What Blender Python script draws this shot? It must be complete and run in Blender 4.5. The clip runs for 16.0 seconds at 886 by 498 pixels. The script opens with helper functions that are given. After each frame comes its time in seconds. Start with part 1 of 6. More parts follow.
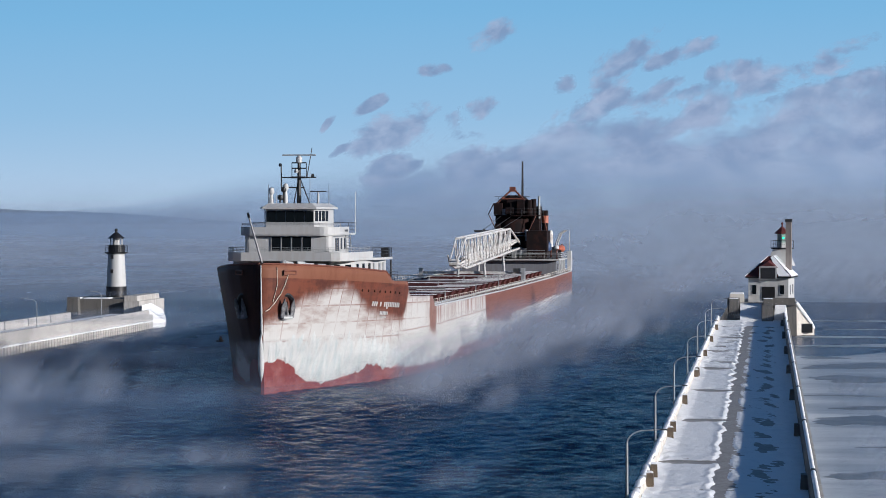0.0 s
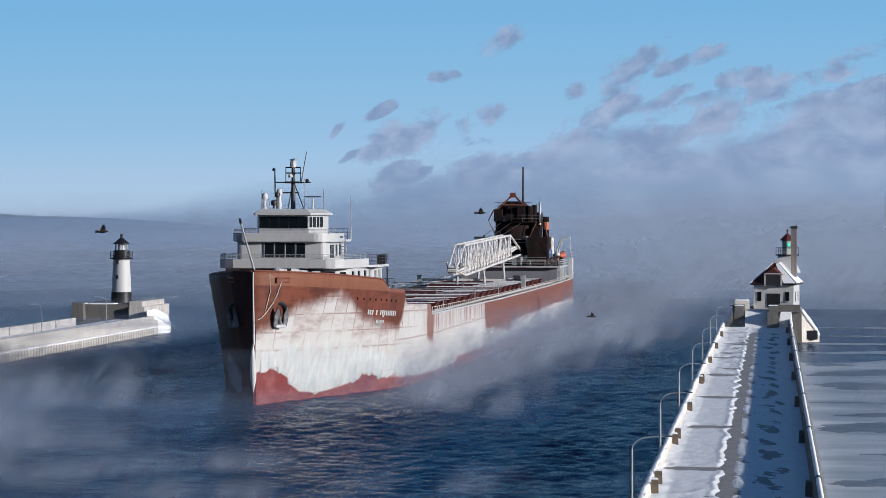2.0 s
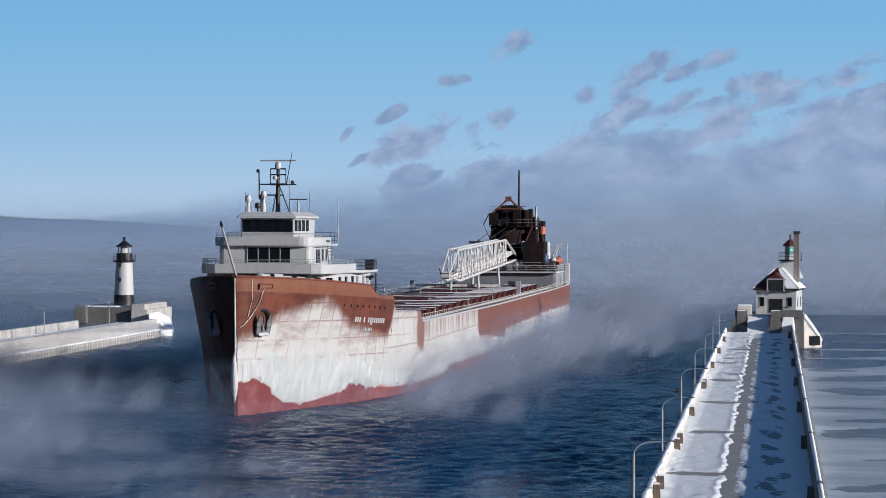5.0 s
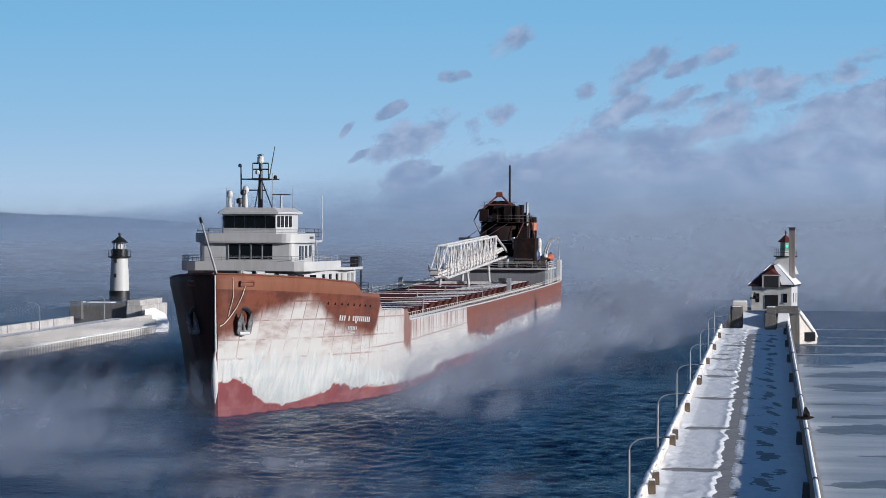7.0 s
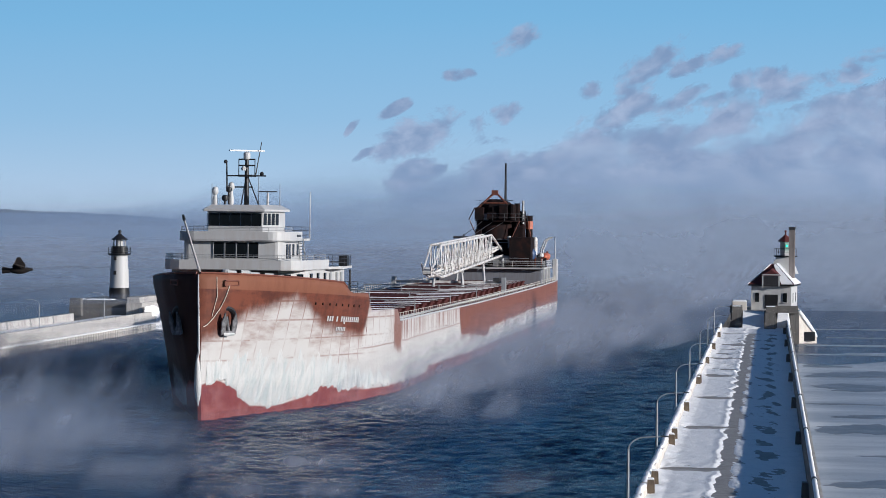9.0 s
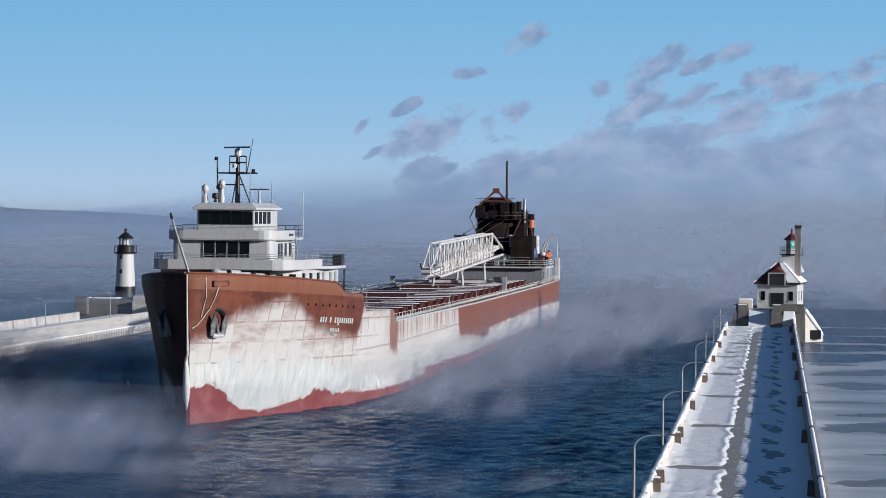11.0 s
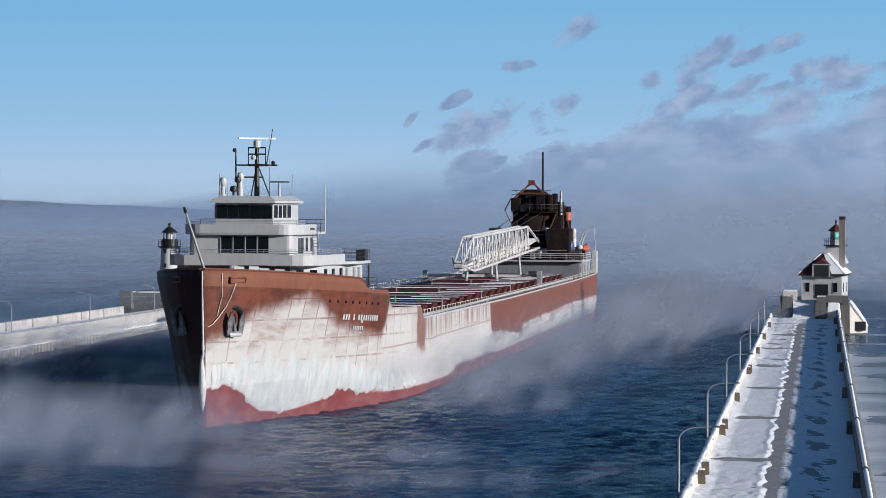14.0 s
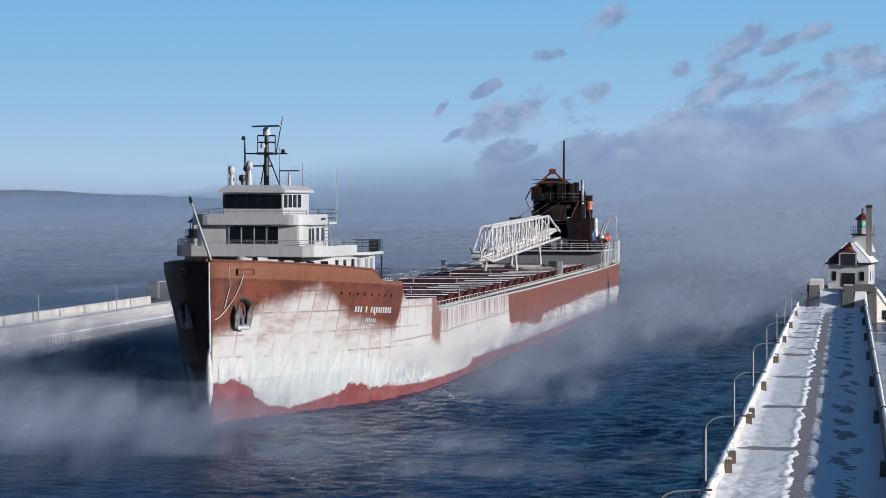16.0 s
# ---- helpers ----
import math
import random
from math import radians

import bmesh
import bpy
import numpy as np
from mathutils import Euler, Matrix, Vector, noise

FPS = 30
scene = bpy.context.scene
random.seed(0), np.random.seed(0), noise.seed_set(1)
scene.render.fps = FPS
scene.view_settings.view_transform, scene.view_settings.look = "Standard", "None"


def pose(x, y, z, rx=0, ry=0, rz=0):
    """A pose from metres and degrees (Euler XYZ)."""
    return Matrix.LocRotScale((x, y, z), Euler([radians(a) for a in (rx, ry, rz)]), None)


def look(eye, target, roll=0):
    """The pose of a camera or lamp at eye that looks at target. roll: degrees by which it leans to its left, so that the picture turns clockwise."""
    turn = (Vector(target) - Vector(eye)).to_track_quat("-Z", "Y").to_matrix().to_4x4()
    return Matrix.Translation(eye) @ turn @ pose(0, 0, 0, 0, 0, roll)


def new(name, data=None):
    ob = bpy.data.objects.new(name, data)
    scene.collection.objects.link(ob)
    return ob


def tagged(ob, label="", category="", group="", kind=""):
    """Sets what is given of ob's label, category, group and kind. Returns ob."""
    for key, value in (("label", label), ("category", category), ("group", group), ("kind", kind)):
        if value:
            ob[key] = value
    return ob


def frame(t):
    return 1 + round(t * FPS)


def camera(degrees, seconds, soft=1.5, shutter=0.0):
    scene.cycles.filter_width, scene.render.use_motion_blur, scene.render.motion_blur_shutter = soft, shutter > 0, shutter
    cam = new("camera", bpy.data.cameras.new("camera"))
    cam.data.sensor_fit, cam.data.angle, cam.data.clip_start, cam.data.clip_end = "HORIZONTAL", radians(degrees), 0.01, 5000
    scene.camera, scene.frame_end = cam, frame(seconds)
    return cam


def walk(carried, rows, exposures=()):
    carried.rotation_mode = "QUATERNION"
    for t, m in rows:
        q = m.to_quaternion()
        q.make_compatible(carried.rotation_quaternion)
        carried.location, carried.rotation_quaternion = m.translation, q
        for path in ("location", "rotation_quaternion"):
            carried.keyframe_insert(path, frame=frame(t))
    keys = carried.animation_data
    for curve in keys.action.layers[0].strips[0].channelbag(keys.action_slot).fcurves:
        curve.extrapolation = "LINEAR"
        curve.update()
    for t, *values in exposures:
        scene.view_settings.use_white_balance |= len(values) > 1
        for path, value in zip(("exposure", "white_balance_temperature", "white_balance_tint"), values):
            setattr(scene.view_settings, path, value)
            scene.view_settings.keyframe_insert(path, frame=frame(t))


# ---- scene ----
EYE_HEIGHT = 18.5


def aim(pan, tilt, roll):
    """The hand-held camera on the lift bridge: it only turns."""
    return pose(0, 0, EYE_HEIGHT, 90 + tilt, 0, -pan) @ pose(0, 0, 0, 0, 0, roll)


cam = camera(18.804, 16.0, soft=0.6)
walk(cam, [
    (0.0, aim(-6.900, -0.769, -0.000)),
    (0.5, aim(-6.932, -0.740, 0.030)),
    (1.0, aim(-6.972, -0.710, 0.083)),
    (1.5, aim(-6.992, -0.679, 0.102)),
    (2.0, aim(-7.010, -0.637, 0.108)),
    (2.5, aim(-7.035, -0.589, 0.186)),
    (3.0, aim(-7.057, -0.546, 0.261)),
    (3.5, aim(-7.073, -0.536, 0.332)),
    (4.0, aim(-7.090, -0.523, 0.362)),
    (6.5, aim(-7.026, -0.619, 0.269)),
    (7.0, aim(-6.971, -0.635, 0.353)),
    (7.5, aim(-6.927, -0.652, 0.402)),
    (8.0, aim(-6.911, -0.664, 0.494)),
    (8.5, aim(-6.930, -0.666, 0.575)),
    (9.0, aim(-6.969, -0.670, 0.561)),
    (11.5, aim(-7.180, -0.709, 0.535)),
    (12.0, aim(-7.313, -0.704, 0.496)),
    (12.5, aim(-7.489, -0.700, 0.436)),
    (13.0, aim(-7.686, -0.729, 0.364)),
    (13.5, aim(-7.876, -0.770, 0.247)),
    (14.0, aim(-8.024, -0.863, 0.275)),
    (14.5, aim(-8.179, -0.950, 0.238)),
    (15.0, aim(-8.326, -1.038, 0.240)),
    (15.5, aim(-8.477, -1.074, 0.174)),
    (16.0, aim(-8.584, -1.094, 0.180)),
], exposures=[(0, 0.0, 5300, 10), (16, 0.0, 5300, 10)])

SHIP_ROWS = [
    (0.0, pose(-51.05, 267.76, 0, 0, 0, -0.692)),
    (2.0, pose(-50.95, 260.46, 0, 0, 0, -0.616)),
    (4.0, pose(-50.88, 253.28, 0, 0, 0, -0.554)),
    (6.5, pose(-50.83, 244.30, 0, 0, 0, -0.483)),
    (8.0, pose(-50.82, 238.96, 0, 0, 0, -0.465)),
    (9.0, pose(-50.85, 235.50, 0, 0, 0, -0.456)),
    (11.5, pose(-50.97, 227.09, 0, 0, 0, -0.440)),
    (13.0, pose(-51.08, 222.13, 0, 0, 0, -0.440)),
    (14.5, pose(-51.23, 217.26, 0, 0, 0, -0.432)),
    (16.0, pose(-51.32, 212.43, 0, 0, 0, -0.419)),
]

# ---- light ----
SUN_ELEVATION, SUN_AZIMUTH = 13.8, 111.5   # degrees; azimuth from the canal's axis towards the right
scene.cycles.transparent_max_bounces = 48
world = bpy.data.worlds.new("winter_sky")
scene.world = world
world.use_nodes = True
wt = world.node_tree
sky = wt.nodes.new("ShaderNodeTexSky")
sky.sky_type, sky.sun_disc = "NISHITA", False
sky.sun_elevation, sky.sun_rotation = radians(SUN_ELEVATION), radians(SUN_AZIMUTH)
sky.air_density, sky.dust_density, sky.ozone_density = 1.0, 0.0, 2.6
wt.links.new(sky.outputs[0], wt.nodes["Background"].inputs[0])
wt.nodes["Background"].inputs[1].default_value = 0.052

sun_data = bpy.data.lights.new("sun", "SUN")
sun_data.energy, sun_data.angle, sun_data.color = 5.2, radians(0.6), (1.0, 0.84, 0.66)
sun = new("sun", sun_data)
a, e = radians(SUN_AZIMUTH), radians(SUN_ELEVATION)
toward = Vector((math.sin(a) * math.cos(e), math.cos(a) * math.cos(e), math.sin(e)))
sun.matrix_world = look(toward * 300, (0, 0, 0))


# ---- materials ----
class Tree:
    """Short words for building a node material."""

    def __init__(self, name):
        self.mat = bpy.data.materials.new(name)
        self.mat.use_nodes = True
        self.t = self.mat.node_tree
        self.t.nodes.clear()

    def put(self, kind, sockets=None, operation="", use_clamp=False, interpolation_type="", data_type=""):
        n = self.t.nodes.new(kind)
        if operation:
            n.operation = operation
        if use_clamp:
            n.use_clamp = True
        if interpolation_type:
            n.interpolation_type = interpolation_type
        if data_type:
            n.data_type = data_type
        for k, v in (sockets or {}).items():
            self.join(n.inputs[k], v)
        return n

    def join(self, socket, v):
        if isinstance(v, bpy.types.NodeSocket):
            self.t.links.new(v, socket)
        elif isinstance(v, tuple) and len(v) == 3 and socket.type == "RGBA":
            socket.default_value = (*v, 1)
        else:
            socket.default_value = v

    def math(self, op, a, b=0.0, clamp=False):
        return self.put("ShaderNodeMath", {0: a, 1: b}, operation=op, use_clamp=clamp).outputs[0]

    def coords(self, scale=(1, 1, 1), offset=(0, 0, 0)):
        c = self.put("ShaderNodeTexCoord").outputs["Object"]
        return self.put("ShaderNodeMapping", {"Vector": c, "Scale": scale, "Location": offset}).outputs[0]

    def world_coords(self, scale=(1, 1, 1)):
        c = self.put("ShaderNodeNewGeometry").outputs["Position"]
        return self.put("ShaderNodeMapping", {"Vector": c, "Scale": scale}).outputs[0]

    def noise(self, vec, scale, detail=4.0, rough=0.55, twist=0.0):
        return self.put("ShaderNodeTexNoise", {"Vector": vec, "Scale": scale, "Detail": detail, "Roughness": rough,
                                               "Distortion": twist}).outputs["Fac"]

    def step(self, v, low, high):
        """0 below low, 1 above high, smooth between."""
        return self.put("ShaderNodeMapRange", {"Value": v, "From Min": low, "From Max": high},
                        interpolation_type="SMOOTHSTEP").outputs[0]

    def mix(self, fac, a, b):
        n = self.put("ShaderNodeMix", data_type="RGBA")
        self.join(n.inputs[0], fac), self.join(n.inputs[6], a), self.join(n.inputs[7], b)
        return n.outputs[2]

    def ramp(self, fac, stops):
        n = self.put("ShaderNodeValToRGB", {0: fac})
        el = n.color_ramp.elements
        while len(el) < len(stops):
            el.new(0.5)
        for e_, (p, v) in zip(el, stops):
            e_.position, e_.color = p, (v, v, v, 1)
        return n.outputs[0]

    def axes(self, vec=None):
        v = vec if vec is not None else self.coords()
        return self.put("ShaderNodeSeparateXYZ", {0: v}).outputs

    def surface(self, color, rough=0.6, metal=0.0, bump=None, depth=0.02, specular=0.5, strength=1.0):
        s = {"Base Color": color, "Roughness": rough, "Metallic": metal, "Specular IOR Level": specular}
        if bump is not None:
            s["Normal"] = self.put("ShaderNodeBump", {"Height": bump, "Distance": depth, "Strength": strength}).outputs[0]
        b = self.put("ShaderNodeBsdfPrincipled", s)
        self.t.links.new(b.outputs[0], self.put("ShaderNodeOutputMaterial").inputs[0])
        return self.mat


def plain(name, color, rough=0.6, metal=0.0, dirt=None, scale=1.2, grain=14.0, depth=0.01):
    """Paint, concrete, metal: patches at a large scale, grain and relief at a fine one."""
    T = Tree(name)
    c = T.coords()
    big, fine = T.noise(c, scale, 5, 0.6), T.noise(c, grain, 3)
    dirt = dirt or tuple(k * 0.7 for k in color)
    base = T.mix(T.step(big, 0.42, 0.68), color, dirt)
    base = T.mix(T.math("MULTIPLY", T.step(fine, 0.5, 0.8), 0.35), base, tuple(k * 0.6 for k in color))
    r = T.math("ADD", rough - 0.1, T.math("MULTIPLY", fine, 0.2), True)
    return T.surface(base, r, metal, fine, depth, 0.5 if rough < 0.8 else 0.15)


def streaked(name, color, dirt, rough=0.7, amount=0.5, relief=0.012):
    """Painted or cast walls with stains that run down."""
    T = Tree(name)
    run = T.noise(T.coords((2.2, 2.2, 0.22)), 1.0, 5, 0.65)
    fine = T.noise(T.coords(), 9.0, 4)
    patch = T.noise(T.coords(), 0.35, 4)
    f = T.math("MULTIPLY", T.step(T.math("ADD", run, T.math("MULTIPLY", patch, 0.5)), 0.62, 0.95), amount)
    base = T.mix(T.math("MULTIPLY", fine, 0.25), T.mix(f, color, dirt), tuple(k * 0.75 for k in color))
    return T.surface(base, rough, 0.0, fine, relief)


M_CONCRETE = streaked("weathered_concrete", (0.56, 0.54, 0.51), (0.27, 0.24, 0.21), 0.85, 0.75)
M_FROSTED = streaked("frost_coated_concrete", (0.74, 0.7, 0.63), (0.5, 0.43, 0.34), 0.8, 0.6)
# Damp tone, darkened further to hold the shade of the pier-head faces.
M_CONCRETE_DARK = streaked("damp_shaded_concrete", (0.15, 0.142, 0.13), (0.08, 0.075, 0.07), 0.8, 0.7)
M_CHIMNEY = streaked("weathered_brick_shaft", (0.27, 0.24, 0.225), (0.15, 0.13, 0.12), 0.85, 0.7)
M_SLAB = streaked("worn_walkway_concrete", (0.36, 0.345, 0.33), (0.2, 0.185, 0.17), 0.7, 0.8)
M_PILE = streaked("frosted_steel_piling", (0.62, 0.59, 0.54), (0.36, 0.3, 0.24), 0.75, 0.6)
M_WHITE = streaked("ship_white_paint", (0.55, 0.555, 0.555), (0.42, 0.36, 0.31), 0.45, 0.32, 0.003)
M_TOWER = streaked("lighthouse_white_paint", (0.58, 0.585, 0.58), (0.5, 0.46, 0.4), 0.55, 0.35)
M_BLACK = plain("black_paint", (0.018, 0.018, 0.02), 0.45)
M_STACK = plain("sooty_brown_black_paint", (0.012, 0.009, 0.01), 0.88, dirt=(0.03, 0.014, 0.012), scale=0.6)
M_HOUSE_GREY = streaked("grey_house_wall", (0.22, 0.23, 0.26), (0.14, 0.12, 0.12), 0.6, 0.4)
M_BROWN = streaked("oxide_brown_paint", (0.2, 0.068, 0.04), (0.1, 0.036, 0.024), 0.55, 0.6)
M_MAROON = plain("dark_maroon_hatch_paint", (0.055, 0.014, 0.013), 0.9, dirt=(0.1, 0.036, 0.032))
M_DECK = plain("maroon_deck_paint", (0.085, 0.024, 0.02), 0.9, dirt=(0.13, 0.06, 0.055), scale=0.3)
M_STEEL = plain("galvanized_grey_steel", (0.4, 0.41, 0.42), 0.5, 0.3)
M_DARKSTEEL = plain("dark_grey_steel", (0.06, 0.06, 0.065), 0.5, 0.2)
M_ANCHOR = plain("rimed_dark_iron", (0.12, 0.12, 0.125), 0.7, dirt=(0.3, 0.3, 0.31), scale=1.6)
M_BOOM = plain("white_boom_paint", (0.72, 0.71, 0.69), 0.5, dirt=(0.42, 0.36, 0.32))
M_ORANGE = plain("orange_boat_shell", (0.5, 0.14, 0.07), 0.5)
M_BLUE = plain("blue_drum_paint", (0.05, 0.09, 0.2), 0.5)
M_RED = plain("red_roof_shingles", (0.11, 0.022, 0.02), 0.7, dirt=(0.06, 0.015, 0.015), grain=6)
M_POST = plain("rust_stained_post", (0.15, 0.118, 0.085), 0.85, dirt=(0.09, 0.07, 0.055))
M_GULL = plain("dark_feathers", (0.035, 0.03, 0.028), 0.8)
M_ROPE = plain("pale_manila_rope", (0.82, 0.74, 0.63), 0.9)


def snow_material():
    T = Tree("packed_snow")
    c = T.coords()
    big, fine = T.noise(c, 0.7, 5, 0.6), T.noise(c, 7.0, 5, 0.7)
    base = T.mix(T.step(big, 0.45, 0.75), (0.95, 0.955, 0.965), (0.86, 0.87, 0.89))
    return T.surface(base, 0.75, 0.0, T.math("ADD", big, T.math("MULTIPLY", fine, 0.4)), 0.06)


def glass_material():
    T = Tree("dark_window_glass")
    return T.surface((0.008, 0.011, 0.014), 0.08, 0.0, specular=0.35)


M_SNOW = snow_material()
M_GLASS = glass_material()


def glow_material(name, color, strength):
    T = Tree(name)
    e_ = T.put("ShaderNodeEmission", {"Color": color, "Strength": strength})
    T.t.links.new(e_.outputs[0], T.put("ShaderNodeOutputMaterial").inputs[0])
    return T.mat


def water_material():
    T = Tree("cold_lake_water")
    ripple = T.noise(T.coords((0.35, 1.1, 1)), 1.0, 6, 0.65, 0.5)
    fine = T.noise(T.coords((1.2, 3.0, 1)), 1.0, 4, 0.6)
    patch = T.noise(T.coords((0.012, 0.03, 1)), 1.0, 4, 0.55)
    h = T.math("ADD", ripple, T.math("MULTIPLY", fine, 0.3))
    r = T.math("ADD", 0.1, T.math("MULTIPLY", patch, 0.16))
    return T.surface((0.005, 0.026, 0.085), r, 0.0, h, 0.95, 0.3)


def ice_sheet_material():
    T = Tree("thin_lake_ice")
    c = T.coords()
    f = T.step(T.noise(T.coords((0.35, 1, 1)), 0.1, 6, 0.6), 0.35, 0.7)
    fine = T.noise(c, 2.0, 4)
    return T.surface(T.mix(f, (0.3, 0.34, 0.4), (0.6, 0.63, 0.66)), 0.5, 0.0, fine, 0.02)


M_WATER = water_material()
M_ICE = ice_sheet_material()
M_LANTERN = plain("pale_green_lantern_glass", (0.34, 0.46, 0.42), 0.3)
M_LEAD = plain("dark_new_ice", (0.15, 0.17, 0.2), 0.5, dirt=(0.22, 0.24, 0.27), scale=0.25, grain=3.0)


def mist_material(name, mode):
    """Sea smoke: a scattering surface, thin or thick after a drifting noise."""
    T = Tree(name)
    if mode == "layer":      # a level veil above the water
        n = T.noise(T.coords((0.03, 0.012, 1)), 1.0, 4, 0.55, 0.2)
        big = T.noise(T.coords((0.006, 0.004, 1)), 1.0, 3, 0.5)
        f = T.step(T.math("ADD", T.math("MULTIPLY", n, 0.7), T.math("MULTIPLY", big, 0.45)), 0.44, 0.86)
        y = T.axes(T.world_coords())[1]
        x = T.axes(T.world_coords())[0]
        near = T.math("ADD", 0.03, T.math("MULTIPLY", T.math("SUBTRACT", 1.0, T.step(x, -66, -26)), 0.5))
        f = T.math("MULTIPLY", f, T.math("ADD", near, T.math("MULTIPLY", T.step(y, 200, 800), 0.24)))
    elif mode == "bank":     # a standing bank far off: thick at its foot
        n = T.noise(T.coords((0.012, 1, 0.035)), 1.0, 6, 0.6, 0.4)
        z = T.axes()[2]
        f = T.math("MULTIPLY", T.math("SUBTRACT", 1.0, T.step(z, 7.0, 30.0)), T.step(n, 0.24, 0.72))
        lake = T.step(T.axes(T.world_coords())[0], -90, 0)
        f = T.math("MULTIPLY", f, T.math("ADD", 0.26, T.math("MULTIPLY", lake, 0.7), True))
    else:                    # a wisp
        g = T.put("ShaderNodeTexCoord").outputs["Generated"]
        x, y, z = T.axes(g)
        side = T.math("MULTIPLY", T.math("MULTIPLY", x, T.math("SUBTRACT", 1.0, x)), 4.0)
        foot = T.step(z, 0.0, 0.4)
        up = T.math("MULTIPLY", T.math("SUBTRACT", 1.0, z), foot)
        ox, oy, oz = T.axes()
        lean = T.put("ShaderNodeCombineXYZ", {0: T.math("ADD", T.math("MULTIPLY", ox, 0.2), T.math("MULTIPLY", oz, -0.11)), 1: 0.0, 2: T.math("MULTIPLY", oz, 0.1)}).outputs[0]
        where = T.math("MULTIPLY", T.put("ShaderNodeObjectInfo").outputs["Random"], 900.0)
        off = T.put("ShaderNodeVectorMath", {0: lean, 1: T.put("ShaderNodeCombineXYZ", {0: where, 1: where}).outputs[0]}, operation="ADD").outputs[0]
        n = T.noise(off, 1.0, 5, 0.55, 0.3)
        f = T.math("MULTIPLY", T.math("MULTIPLY", T.step(side, 0.05, 0.95), T.step(up, 0.0, 0.7)), T.step(n, 0.38, 0.74))
        f = T.math("MULTIPLY", f, 0.6)
    # The blue of the scattered light is put into the mist's own colour.
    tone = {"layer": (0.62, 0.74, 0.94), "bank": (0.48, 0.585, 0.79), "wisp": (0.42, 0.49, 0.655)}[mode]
    # Fixed normals: upright sheets take light as if tilted towards the sun.
    shading_normal = T.put("ShaderNodeCombineXYZ", {0: 0.0, 1: 0.0, 2: 1.0} if mode == "layer" else {0: 0.36, 1: -0.14, 2: 0.92}).outputs[0]
    d = T.put("ShaderNodeBsdfDiffuse", {"Color": tone, "Normal": shading_normal})
    b = T.put("ShaderNodeBsdfTranslucent", {"Color": tone, "Normal": shading_normal})
    body = T.put("ShaderNodeMixShader", {0: 0.5, 1: d.outputs[0], 2: b.outputs[0]}) if mode == "layer" else d
    out = T.put("ShaderNodeMixShader", {0: f, 1: T.put("ShaderNodeBsdfTransparent").outputs[0], 2: body.outputs[0]})
    T.t.links.new(out.outputs[0], T.put("ShaderNodeOutputMaterial").inputs[0])
    return T.mat


M_MIST_LAYER, M_MIST_BANK, M_MIST_WISP = (mist_material("sea_smoke_" + k, k) for k in ("layer", "bank", "wisp"))


def cloud_material(name, size, low, high, top, shade, dense=0.85):
    """Far clouds on the backdrop: ragged, glowing, with light and shade tones painted by noise."""
    T = Tree(name)
    g = T.put("ShaderNodeTexCoord").outputs["Generated"]
    x, y, z = T.axes(g)
    dx, dz = T.math("SUBTRACT", x, 0.5), T.math("SUBTRACT", z, 0.5)
    r2 = T.math("ADD", T.math("MULTIPLY", dx, dx), T.math("MULTIPLY", dz, dz))
    fall = T.math("SUBTRACT", 1.0, T.math("MULTIPLY", r2, 4.0), True)
    where = T.put("ShaderNodeObjectInfo").outputs["Random"]
    off = T.put("ShaderNodeVectorMath", {0: T.coords((0.75, 1, 1.15)), 1: T.put("ShaderNodeCombineXYZ", {0: T.math("MULTIPLY", where, 9000.0)}).outputs[0]}, operation="ADD").outputs[0]
    n = T.noise(off, 1.0 / size, 9, 0.6, 0.25)
    m = T.noise(off, 2.2 / size, 5, 0.55, 0.3)
    f = T.step(T.math("ADD", T.math("MULTIPLY", fall, 0.36), T.math("MULTIPLY", n, 1.2)), low, high)
    f = T.math("MULTIPLY", T.math("MULTIPLY", f, T.step(fall, 0.0, 0.3)), dense)
    c = T.mix(T.step(m, 0.34, 0.72), shade, top)
    e_ = T.put("ShaderNodeEmission", {"Color": c, "Strength": 1.0})
    out = T.put("ShaderNodeMixShader", {0: f, 1: T.put("ShaderNodeBsdfTransparent").outputs[0], 2: e_.outputs[0]})
    T.t.links.new(out.outputs[0], T.put("ShaderNodeOutputMaterial").inputs[0])
    return T.mat


